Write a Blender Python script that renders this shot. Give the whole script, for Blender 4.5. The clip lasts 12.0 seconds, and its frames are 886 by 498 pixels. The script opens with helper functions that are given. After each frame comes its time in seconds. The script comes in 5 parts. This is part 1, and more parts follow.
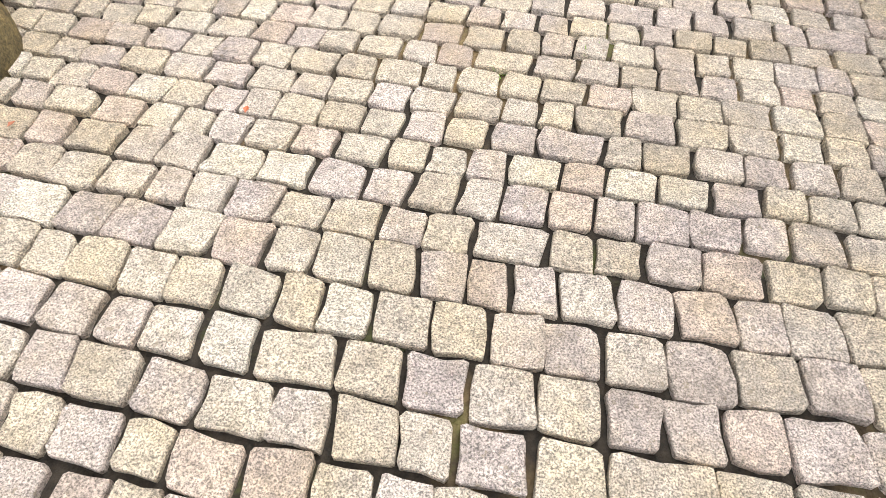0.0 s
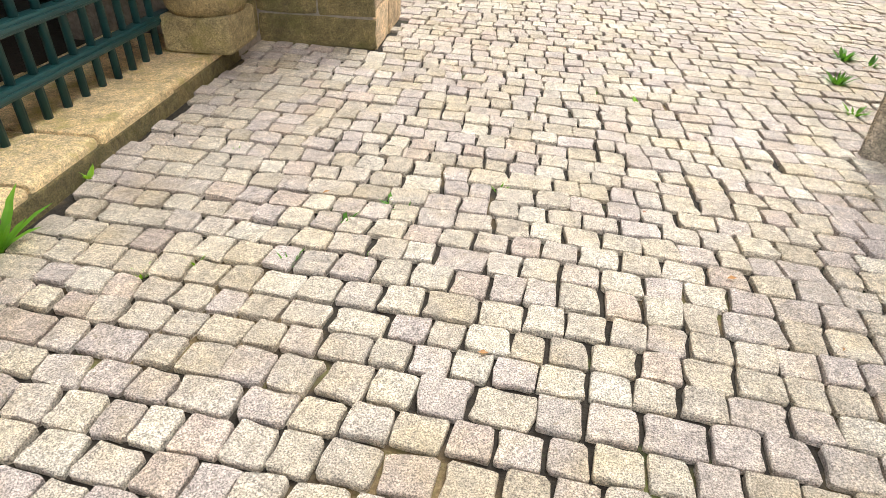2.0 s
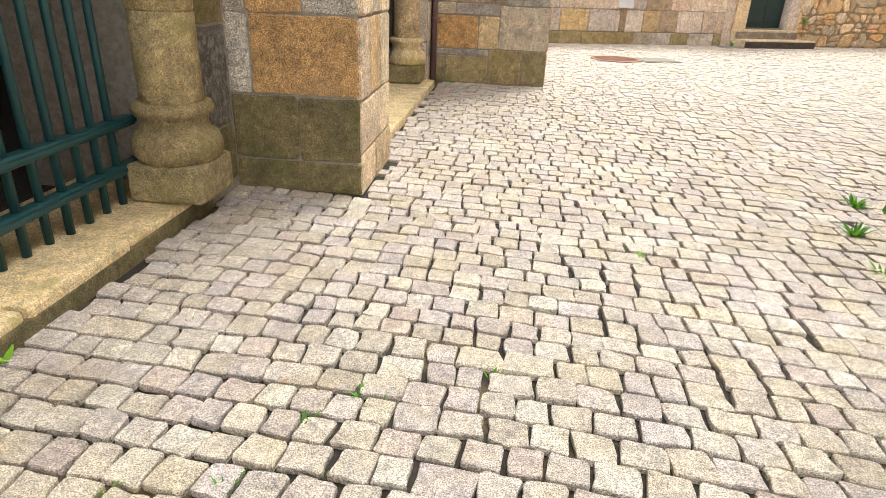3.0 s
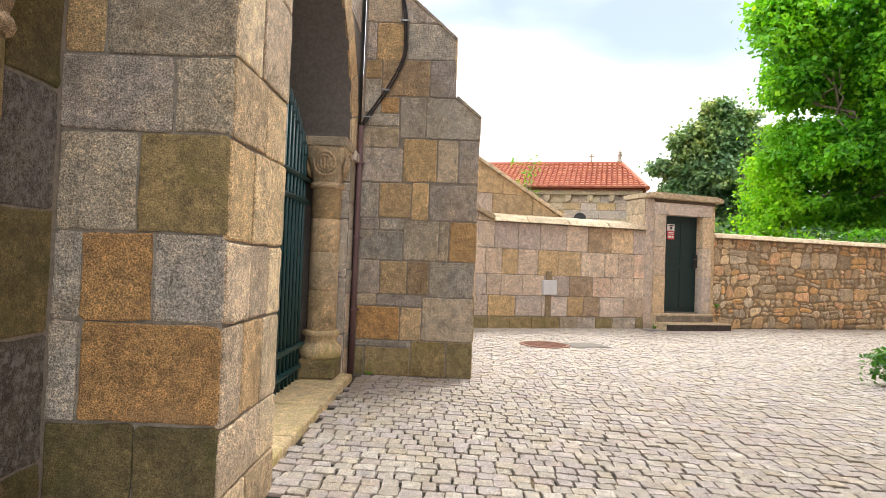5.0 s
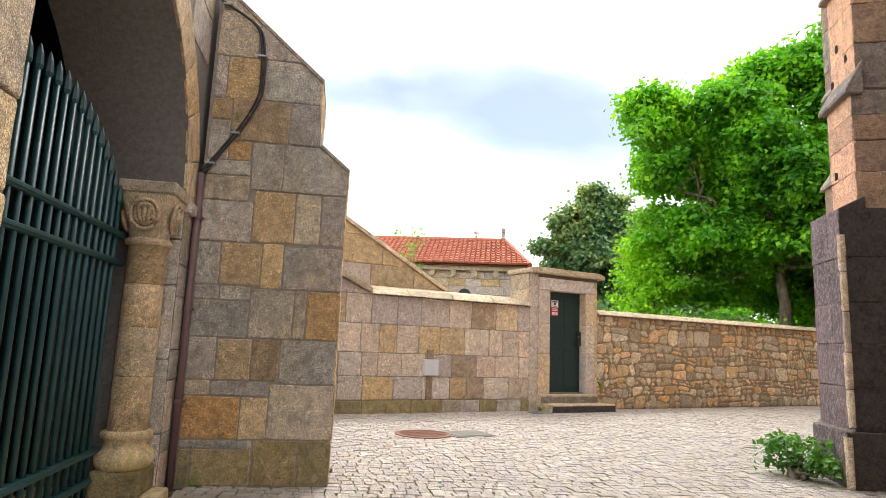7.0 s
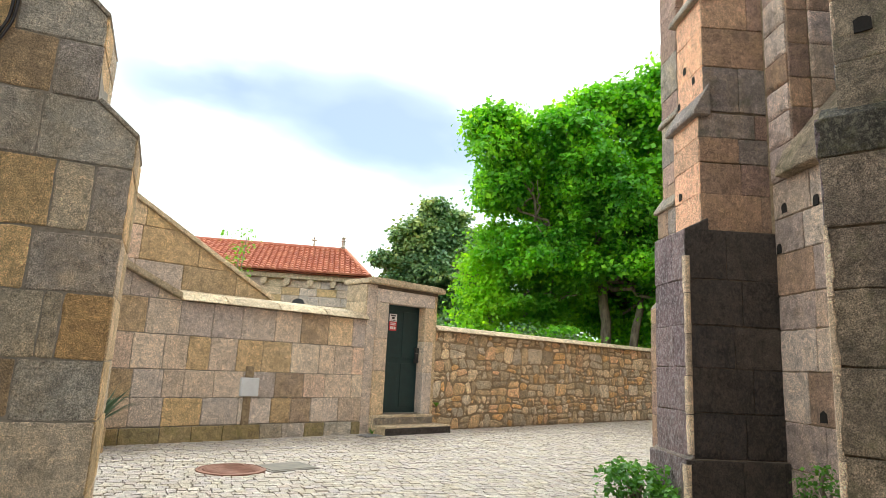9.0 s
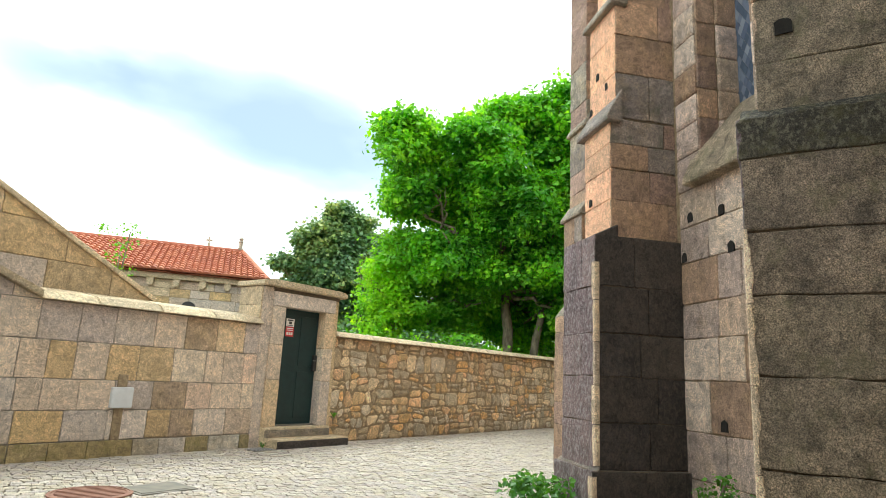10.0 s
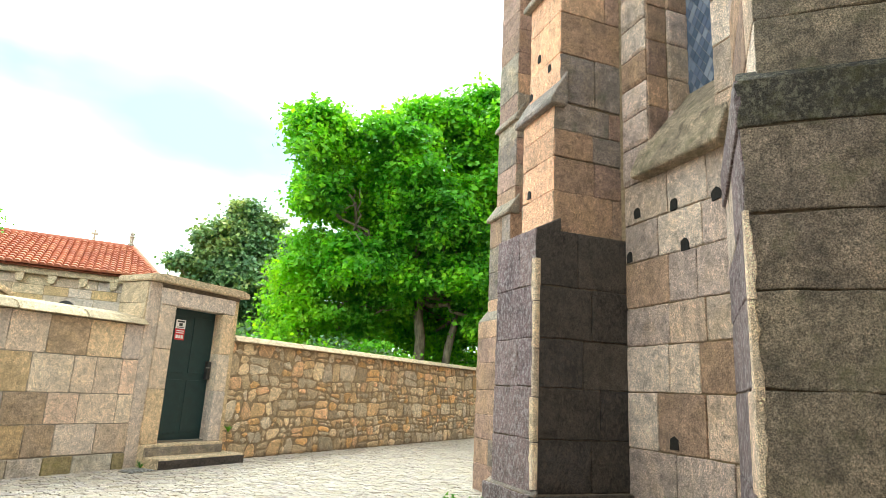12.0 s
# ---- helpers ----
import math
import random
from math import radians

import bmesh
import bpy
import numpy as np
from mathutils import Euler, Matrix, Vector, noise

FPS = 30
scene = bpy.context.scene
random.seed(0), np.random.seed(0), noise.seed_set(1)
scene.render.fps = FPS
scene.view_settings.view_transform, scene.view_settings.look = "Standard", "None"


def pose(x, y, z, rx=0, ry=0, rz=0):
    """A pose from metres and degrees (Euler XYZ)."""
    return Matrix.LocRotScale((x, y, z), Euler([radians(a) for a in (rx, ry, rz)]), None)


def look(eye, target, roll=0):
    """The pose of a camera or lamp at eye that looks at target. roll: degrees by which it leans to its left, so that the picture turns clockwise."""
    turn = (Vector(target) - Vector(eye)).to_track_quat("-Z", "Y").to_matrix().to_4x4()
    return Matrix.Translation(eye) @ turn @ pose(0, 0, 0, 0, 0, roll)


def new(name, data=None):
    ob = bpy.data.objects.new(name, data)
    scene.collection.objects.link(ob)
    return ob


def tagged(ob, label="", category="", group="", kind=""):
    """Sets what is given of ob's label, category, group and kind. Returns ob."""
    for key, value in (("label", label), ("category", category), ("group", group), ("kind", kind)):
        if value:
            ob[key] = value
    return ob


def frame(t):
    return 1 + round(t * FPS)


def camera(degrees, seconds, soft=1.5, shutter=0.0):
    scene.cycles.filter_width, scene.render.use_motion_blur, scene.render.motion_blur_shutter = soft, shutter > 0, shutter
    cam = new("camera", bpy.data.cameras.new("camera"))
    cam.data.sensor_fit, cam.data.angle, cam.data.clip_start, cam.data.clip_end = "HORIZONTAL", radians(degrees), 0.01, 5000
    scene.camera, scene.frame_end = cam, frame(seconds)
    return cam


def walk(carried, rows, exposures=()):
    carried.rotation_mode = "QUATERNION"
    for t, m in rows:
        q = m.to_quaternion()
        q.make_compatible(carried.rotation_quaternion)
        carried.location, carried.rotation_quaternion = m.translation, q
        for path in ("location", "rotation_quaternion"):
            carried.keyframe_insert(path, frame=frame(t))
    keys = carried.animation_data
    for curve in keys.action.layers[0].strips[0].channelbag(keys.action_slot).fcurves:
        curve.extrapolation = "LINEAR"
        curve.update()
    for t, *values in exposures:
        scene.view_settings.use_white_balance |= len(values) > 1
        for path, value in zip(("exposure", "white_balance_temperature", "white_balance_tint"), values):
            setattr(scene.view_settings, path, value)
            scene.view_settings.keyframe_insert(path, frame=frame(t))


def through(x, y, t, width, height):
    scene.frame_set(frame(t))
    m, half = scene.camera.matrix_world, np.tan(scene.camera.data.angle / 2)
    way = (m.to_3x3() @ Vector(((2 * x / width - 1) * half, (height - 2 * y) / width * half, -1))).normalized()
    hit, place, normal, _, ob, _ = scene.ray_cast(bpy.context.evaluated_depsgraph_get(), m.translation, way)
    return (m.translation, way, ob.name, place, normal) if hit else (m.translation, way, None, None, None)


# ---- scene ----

# ---- camera ----
cam = camera(71.5, 12.0, soft=0.8)
PATH = [
    (0, (0.127, -1.62, 0.947), (0.037, -0.386, -0.625), 2.2),
    (0.5, (0.145, -1.421, 0.97), (0.039, -0.116, -0.541), 2.0),
    (1, (0.13, -1.236, 0.992), (0.009, 0.143, -0.452), 2.2),
    (1.5, (0.111, -1.022, 1.004), (-0.033, 0.506, -0.279), 2.1),
    (2, (0.113, -0.833, 1.007), (-0.049, 0.807, -0.128), 2.1),
    (2.5, (0.122, -0.637, 1.027), (-0.051, 1.096, 0.043), 2.0),
    (3, (0.107, -0.461, 1.036), (-0.075, 1.358, 0.224), 2.2),
    (3.2, (0.093, -0.373, 1.053), (-0.09, 1.476, 0.313), 2.3),
    (4.8, (0.219, 0.133, 1.112), (0.151, 2.131, 1.069), 2.2),
    (5, (0.228, 0.214, 1.109), (0.19, 2.213, 1.158), 2.2),
    (5.5, (0.256, 0.451, 1.13), (0.305, 2.44, 1.34), 2.3),
    (6, (0.324, 0.64, 1.125), (0.459, 2.619, 1.378), 2.3),
    (6.5, (0.42, 0.88, 1.149), (0.641, 2.848, 1.429), 2.2),
    (7, (0.452, 1.109, 1.136), (0.764, 3.06, 1.444), 2.3),
    (7.5, (0.466, 1.337, 1.158), (0.95, 3.25, 1.483), 2.6),
    (7.7, (0.47, 1.427, 1.169), (1.02, 3.322, 1.498), 2.8),
    (9.3, (0.789, 2.071, 1.208), (1.666, 3.826, 1.594), 2.9),
    (9.5, (0.823, 2.14, 1.201), (1.764, 3.859, 1.598), 3.0),
    (10, (0.914, 2.324, 1.21), (1.978, 3.967, 1.621), 2.9),
    (10.5, (1.022, 2.5, 1.231), (2.146, 4.099, 1.653), 2.8),
    (11, (1.108, 2.681, 1.224), (2.263, 4.256, 1.657), 2.9),
    (11.5, (1.196, 2.881, 1.241), (2.417, 4.401, 1.685), 3.0),
    (12, (1.281, 3.038, 1.222), (2.57, 4.5, 1.674), 3.0),
]
walk(cam, [(t, look(eye, target, roll)) for t, eye, target, roll in PATH],
     exposures=[(0, 1.5, 6450, 10), (2.4, 1.54, 6450, 8), (3.2, 1.54, 6450, 8), (4.8, 1.2, 6350, 10), (5.6, 1.06, 6220, 11), (7.7, 1.06, 6220, 10), (9.3, 0.96, 6100, 0), (12, 1.42, 6050, -5)])

# ---- light ----
SUN_AZ, SUN_EL = radians(25), radians(58)
CLOUD_GAP = (0.232, 0.897, 0.375)
world = bpy.data.worlds.new("world")
scene.world = world
world.use_nodes = True
wn, wl = world.node_tree.nodes, world.node_tree.links
wn.clear()
w_out, w_bg = wn.new("ShaderNodeOutputWorld"), wn.new("ShaderNodeBackground")
w_sky = wn.new("ShaderNodeTexSky")
w_sky.sky_type, w_sky.sun_disc = "NISHITA", False
w_sky.sun_elevation, w_sky.sun_rotation = SUN_EL, SUN_AZ
w_dim = wn.new("ShaderNodeVectorMath")
w_dim.operation = "SCALE"
w_dim.inputs["Scale"].default_value = 0.066
w_tc, w_map = wn.new("ShaderNodeTexCoord"), wn.new("ShaderNodeMapping")
w_map.inputs["Scale"].default_value = (1.0, 1.0, 2.2)
w_map.inputs["Location"].default_value = (0.35, 0.1, 0.0)
w_noise = wn.new("ShaderNodeTexNoise")
w_noise.inputs["Scale"].default_value = 3.2
w_noise.inputs["Detail"].default_value = 5.0
w_noise.inputs["Roughness"].default_value = 0.42
w_ramp = wn.new("ShaderNodeValToRGB")
w_ramp.color_ramp.elements[0].position, w_ramp.color_ramp.elements[0].color = 0.36, (0.55, 0.55, 0.55, 1)
w_ramp.color_ramp.elements[1].position, w_ramp.color_ramp.elements[1].color = 0.50, (1, 1, 1, 1)
# a thinner gap in the cloud, low over the garden
w_off, w_str, w_len = wn.new("ShaderNodeVectorMath"), wn.new("ShaderNodeVectorMath"), wn.new("ShaderNodeVectorMath")
w_off.operation, w_str.operation, w_len.operation = "SUBTRACT", "MULTIPLY", "LENGTH"
w_off.inputs[1].default_value = CLOUD_GAP
w_str.inputs[1].default_value = (2.9, 2.9, 5.4)
w_add = wn.new("ShaderNodeMath")
w_add.operation = "MULTIPLY_ADD"
w_add.inputs[1].default_value = 1.5
w_gap = wn.new("ShaderNodeValToRGB")
w_gap.color_ramp.interpolation = "EASE"
w_gap.color_ramp.elements[0].position, w_gap.color_ramp.elements[0].color = 0.38, (0.20, 0.20, 0.20, 1)
w_gap.color_ramp.elements[1].position, w_gap.color_ramp.elements[1].color = 0.74, (1, 1, 1, 1)
w_half = wn.new("ShaderNodeMath")
w_half.operation = "MULTIPLY"
w_half.inputs[1].default_value = 0.40
w_min = wn.new("ShaderNodeMath")
w_min.operation = "MULTIPLY"
w_mix = wn.new("ShaderNodeMix")
w_mix.data_type = "RGBA"
w_mix.inputs[7].default_value = (1.14, 1.13, 1.12, 1)
wl.new(w_tc.outputs["Generated"], w_map.inputs["Vector"])
wl.new(w_map.outputs["Vector"], w_noise.inputs["Vector"])
wl.new(w_noise.outputs["Fac"], w_ramp.inputs["Fac"])
wl.new(w_tc.outputs["Generated"], w_off.inputs[0])
wl.new(w_off.outputs["Vector"], w_str.inputs[0])
wl.new(w_str.outputs["Vector"], w_len.inputs[0])
wl.new(w_noise.outputs["Fac"], w_add.inputs[0])
wl.new(w_len.outputs["Value"], w_add.inputs[2])
wl.new(w_add.outputs[0], w_half.inputs[0])
wl.new(w_half.outputs[0], w_gap.inputs["Fac"])
wl.new(w_gap.outputs["Color"], w_min.inputs[0])
wl.new(w_ramp.outputs["Color"], w_min.inputs[1])
wl.new(w_min.outputs[0], w_mix.inputs[0])
wl.new(w_sky.outputs["Color"], w_dim.inputs[0])
wl.new(w_dim.outputs["Vector"], w_mix.inputs[6])
wl.new(w_mix.outputs[2], w_bg.inputs["Color"])
w_bg.inputs["Strength"].default_value = 1.0
wl.new(w_bg.outputs["Background"], w_out.inputs["Surface"])

sun = new("sun", bpy.data.lights.new("sun", "SUN"))
sun.data.energy, sun.data.angle, sun.data.color = 1.5, radians(24), (1.0, 0.95, 0.86)
sun_from = Vector((math.sin(SUN_AZ) * math.cos(SUN_EL), math.cos(SUN_AZ) * math.cos(SUN_EL), math.sin(SUN_EL)))
sun.matrix_world = look(sun_from * 40, (0, 0, 0))


# ---- materials ----
class Nodes:
    """A small builder for one node material."""

    def __init__(self, name, rough=0.8, metal=0.0):
        self.m = bpy.data.materials.new(name)
        self.m.use_nodes = True
        self.t = self.m.node_tree
        self.b = self.t.nodes["Principled BSDF"]
        self.b.inputs["Roughness"].default_value = rough
        self.b.inputs["Metallic"].default_value = metal
        self.co = self.t.nodes.new("ShaderNodeNewGeometry").outputs["Position"]

    def link(self, a, b):
        self.t.links.new(a, b)

    def noise(self, scale, detail=3.0, rough=0.55, stretch=None):
        n = self.t.nodes.new("ShaderNodeTexNoise")
        n.inputs["Scale"].default_value, n.inputs["Detail"].default_value, n.inputs["Roughness"].default_value = scale, detail, rough
        if stretch:
            mp = self.t.nodes.new("ShaderNodeMapping")
            mp.inputs["Scale"].default_value = stretch
            self.link(self.co, mp.inputs["Vector"])
            self.link(mp.outputs["Vector"], n.inputs["Vector"])
        else:
            self.link(self.co, n.inputs["Vector"])
        return n.outputs["Fac"]

    def ramp(self, fac, stops, constant=False):
        n = self.t.nodes.new("ShaderNodeValToRGB")
        el = n.color_ramp.elements
        if constant:
            n.color_ramp.interpolation = "CONSTANT"
        while len(el) < len(stops):
            el.new(0.5)
        for e, (p, c) in zip(el, stops):
            e.position = p
            e.color = (*c, 1) if len(c) == 3 else c
        self.link(fac, n.inputs["Fac"])
        return n.outputs["Color"]

    def grey(self, fac, lo, hi, a=0.0, b=1.0):
        return self.ramp(fac, [(lo, (a, a, a)), (hi, (b, b, b))])

    def mix(self, fac, a, b, mode="MIX"):
        n = self.t.nodes.new("ShaderNodeMix")
        n.data_type, n.blend_type = "RGBA", mode
        for sock, v in ((n.inputs[0], fac), (n.inputs[6], a), (n.inputs[7], b)):
            if isinstance(v, (int, float)):
                sock.default_value = v
            elif isinstance(v, tuple):
                sock.default_value = (*v, 1)
            else:
                self.link(v, sock)
        return n.outputs[2]

    def math(self, op, a, b=0.0):
        n = self.t.nodes.new("ShaderNodeMath")
        n.operation = op
        for sock, v in zip(n.inputs, (a, b)):
            if isinstance(v, (int, float)):
                sock.default_value = v
            else:
                self.link(v, sock)
        return n.outputs[0]

    def piece(self):
        """A random value for each piece, whether an object of its own or an island of a joined mesh."""
        a = self.t.nodes.new("ShaderNodeObjectInfo").outputs["Random"]
        b = self.t.nodes.new("ShaderNodeNewGeometry").outputs["Random Per Island"]
        return self.math("FRACT", self.math("ADD", a, b))

    def color(self, c):
        if isinstance(c, tuple):
            self.b.inputs["Base Color"].default_value = (*c, 1)
        else:
            self.link(c, self.b.inputs["Base Color"])

    def bump(self, fac, strength=0.4, distance=0.01):
        n = self.t.nodes.new("ShaderNodeBump")
        n.inputs["Strength"].default_value, n.inputs["Distance"].default_value = strength, distance
        self.link(fac, n.inputs["Height"])
        self.link(n.outputs["Normal"], self.b.inputs["Normal"])


def granite(name, tones, rough=0.85, speck=(0.40, 1.58), stain=(0.16, 0.14, 0.10), stain_from=0.52, stain_to=0.75, amount=0.6, bump=0.8, moss=None, grain=160, tint=(0.44, 0.30, 0.13), tint_amount=0.25, blotch=0.36, streak=0.25, gain=1.42, lichen=None, relief=0.9, vary=0.23, coarse=0.28):
    """Speckled granite: a tone for each stone, mica and feldspar grain, blotches, rust tint, rain streaks, stains and moss."""
    k = Nodes(name, rough)
    n = len(tones)
    one = k.piece()
    base = k.ramp(one, [(i / n, c) for i, c in enumerate(tones)], constant=True)
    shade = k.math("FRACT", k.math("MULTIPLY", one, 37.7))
    base = k.mix(1.0, base, k.ramp(shade, [(0.0, (1 - vary, 1 - vary, 1 - vary)), (1.0, (1 + vary, 1 + vary, 1 + vary * 0.9))]), "MULTIPLY")
    fine, mid, wide, patch = k.noise(grain, 4, 0.7), k.noise(24, 5, 0.65), k.noise(2.3, 6, 0.62), k.noise(8.5, 8, 0.72)
    base = k.mix(k.grey(k.noise(4.1, 6, 0.66), 0.46, 0.68, 0, tint_amount), base, tint)
    lo, hi = speck
    base = k.mix(1.0, base, k.ramp(fine, [(0.39, (lo, lo, lo)), (0.5, (1, 1, 1)), (0.61, (hi, hi, hi))]), "MULTIPLY")
    base = k.mix(1.0, base, k.ramp(mid, [(0.3, (1 - coarse, 1 - coarse, 1 - coarse)), (0.7, (1 + coarse, 1 + coarse * 0.95, 1 + coarse * 0.8))]), "MULTIPLY")
    pits = k.noise(58, 5, 0.75)
    base = k.mix(1.0, base, k.ramp(pits, [(0.34, (0.72, 0.72, 0.72)), (0.5, (1, 1, 1)), (0.66, (1.28, 1.27, 1.25))]), "MULTIPLY")
    q = 1 - blotch
    base = k.mix(1.0, base, k.ramp(patch, [(0.34, (q, q, q)), (0.52, (1, 1, 1)), (0.7, (1.18, 1.17, 1.14))]), "MULTIPLY")
    base = k.mix(k.grey(k.noise(1.0, 6, 0.7, (9, 9, 0.8)), 0.54, 0.72, 0, streak), base, stain)
    base = k.mix(k.grey(wide, stain_from, stain_to, 0, amount), base, stain)
    base = k.mix(k.grey(k.noise(grain * 1.7, 2, 0.5), 0.60, 0.66, 0, 0.55), base, (0.05, 0.045, 0.04))
    base = k.mix(k.grey(k.noise(46, 3, 0.6), 0.62, 0.70, 0, 0.7), base, stain)
    if lichen:
        base = k.mix(k.grey(k.noise(1.0, 8, 0.78, (34, 34, 26)), 0.50, 0.58, 0, 0.8), base, lichen)
    if moss:
        base = k.mix(k.grey(k.noise(5.5, 6, 0.7), 0.52, 0.70, 0, 0.8), base, moss)
    k.color(k.mix(1.0, base, (gain, gain, gain), "MULTIPLY"))
    k.bump(k.math("ADD", k.math("ADD", k.math("MULTIPLY", mid, relief), k.math("MULTIPLY", patch, relief * 0.8)), k.math("ADD", k.math("MULTIPLY", pits, 0.9), k.math("MULTIPLY", fine, 0.6))), bump, 0.017)
    return k.m


GREYS = [(0.38, 0.345, 0.30), (0.33, 0.305, 0.27), (0.41, 0.345, 0.27), (0.36, 0.315, 0.28), (0.40, 0.36, 0.315), (0.35, 0.30, 0.235), (0.42, 0.35, 0.26), (0.39, 0.345, 0.32)]
M_GATE = granite("granite_gate", GREYS)
M_ORANGE = granite("granite_orange", [(0.45, 0.26, 0.10), (0.41, 0.24, 0.10), (0.44, 0.28, 0.13)], stain=(0.24, 0.15, 0.08))
M_BROWN = granite("granite_brown", [(0.30, 0.22, 0.15), (0.27, 0.20, 0.145), (0.33, 0.24, 0.15)], stain=(0.16, 0.12, 0.08))
# Damp algae stone, darkened further for the shade in the bay.
M_DAMP_SHADE = granite("granite_damp_algae_shade", [(0.17, 0.15, 0.125), (0.13, 0.115, 0.095), (0.20, 0.18, 0.16)], tint=(0.10, 0.09, 0.05), stain=(0.045, 0.04, 0.03), stain_from=0.46, amount=0.8, streak=0.6, lichen=(0.30, 0.28, 0.26), gain=1.0)
M_TAN = granite("granite_tan", [(0.45, 0.32, 0.17), (0.42, 0.30, 0.17), (0.47, 0.35, 0.21)], stain=(0.25, 0.18, 0.10))
M_MOSSY = granite("granite_mossy", [(0.36, 0.27, 0.13), (0.31, 0.25, 0.13), (0.38, 0.29, 0.15)], moss=(0.21, 0.18, 0.05), stain=(0.12, 0.10, 0.05), gain=1.15, speck=(0.6, 1.35), vary=0.12)
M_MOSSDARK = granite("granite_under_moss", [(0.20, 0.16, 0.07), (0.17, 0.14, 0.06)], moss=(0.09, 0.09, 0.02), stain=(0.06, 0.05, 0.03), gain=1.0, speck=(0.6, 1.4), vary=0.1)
M_WARM = granite("granite_warm", [(0.52, 0.40, 0.27), (0.50, 0.37, 0.23), (0.47, 0.37, 0.27), (0.54, 0.43, 0.29), (0.56, 0.38, 0.20)], stain=(0.30, 0.22, 0.13), amount=0.4)
M_WALLA = granite("granite_garden_wall", gain=1.5, tint_amount=0.15, blotch=0.28, relief=0.6, stain=(0.26, 0.22, 0.18), tones=[(0.47, 0.375, 0.295), (0.45, 0.375, 0.32), (0.50, 0.41, 0.33), (0.50, 0.37, 0.285), (0.40, 0.335, 0.30), (0.51, 0.42, 0.33), (0.46, 0.36, 0.275), (0.45, 0.385, 0.34), (0.50, 0.375, 0.24)], amount=0.5, vary=0.13)
M_RUBBLE = granite("granite_rubble", [(0.42, 0.32, 0.20), (0.48, 0.33, 0.18), (0.36, 0.30, 0.22), (0.50, 0.31, 0.14), (0.54, 0.43, 0.29), (0.32, 0.25, 0.17), (0.46, 0.39, 0.30), (0.52, 0.34, 0.20)], amount=0.4, bump=0.8, gain=1.5)
M_CHURCH = granite("granite_church_dark", [(0.26, 0.22, 0.18), (0.22, 0.18, 0.16), (0.30, 0.25, 0.20), (0.24, 0.20, 0.185)], stain=(0.07, 0.062, 0.055), stain_from=0.48, amount=0.75, moss=(0.07, 0.075, 0.05))
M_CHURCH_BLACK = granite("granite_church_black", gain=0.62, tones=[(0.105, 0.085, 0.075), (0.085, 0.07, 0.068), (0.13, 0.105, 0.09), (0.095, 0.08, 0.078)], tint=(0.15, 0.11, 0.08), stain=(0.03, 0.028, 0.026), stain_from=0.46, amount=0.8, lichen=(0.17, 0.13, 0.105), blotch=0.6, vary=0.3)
M_CHURCH_SOOTY = granite("granite_church_soot_and_moss", [(0.085, 0.075, 0.06), (0.07, 0.062, 0.052)], tint=(0.12, 0.10, 0.05), stain=(0.03, 0.028, 0.022), moss=(0.11, 0.10, 0.035), lichen=(0.26, 0.23, 0.16), gain=1.1, bump=1.4, blotch=0.6)
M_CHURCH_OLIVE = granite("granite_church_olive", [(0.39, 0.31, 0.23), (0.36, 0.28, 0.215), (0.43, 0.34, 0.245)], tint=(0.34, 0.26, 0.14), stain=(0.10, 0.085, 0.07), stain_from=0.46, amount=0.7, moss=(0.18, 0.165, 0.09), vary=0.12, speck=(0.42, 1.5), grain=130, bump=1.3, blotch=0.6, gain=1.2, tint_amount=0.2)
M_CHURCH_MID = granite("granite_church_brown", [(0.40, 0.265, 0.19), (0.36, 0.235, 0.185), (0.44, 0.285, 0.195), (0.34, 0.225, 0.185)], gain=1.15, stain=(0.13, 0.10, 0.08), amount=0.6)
M_CHURCH_PINK_LIT = granite("granite_church_pink_lit", [(0.64, 0.36, 0.22), (0.60, 0.345, 0.225), (0.66, 0.40, 0.26)], gain=1.4, tint=(0.6, 0.38, 0.22), blotch=0.3, stain=(0.34, 0.22, 0.16), amount=0.4)
M_CHURCH_PALE = granite("granite_church_pale", [(0.53, 0.415, 0.335), (0.55, 0.445, 0.38), (0.49, 0.38, 0.335), (0.56, 0.415, 0.32)], blotch=0.45, gain=1.3, stain=(0.17, 0.14, 0.12), amount=0.55)
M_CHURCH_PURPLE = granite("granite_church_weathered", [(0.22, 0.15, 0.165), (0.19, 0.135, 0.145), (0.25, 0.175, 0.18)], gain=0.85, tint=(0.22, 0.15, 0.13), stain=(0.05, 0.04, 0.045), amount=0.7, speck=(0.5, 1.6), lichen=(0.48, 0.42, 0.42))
M_SLAB = granite("granite_sill_slab", [(0.70, 0.54, 0.32), (0.66, 0.51, 0.30), (0.72, 0.57, 0.35)], stain=(0.42, 0.32, 0.14), amount=0.5, moss=(0.42, 0.35, 0.10), blotch=0.3, tint=(0.55, 0.40, 0.15), gain=1.2, speck=(0.68, 1.28), vary=0.08, coarse=0.18)
M_WORN_LIT = granite("granite_worn_lit_edge", [(0.60, 0.47, 0.34), (0.57, 0.45, 0.34), (0.63, 0.50, 0.37)], stain=(0.30, 0.22, 0.18), amount=0.4, blotch=0.3)
M_COPE = granite("granite_coping", [(0.56, 0.45, 0.31), (0.52, 0.41, 0.28)], stain=(0.22, 0.18, 0.12), amount=0.6, gain=1.25)
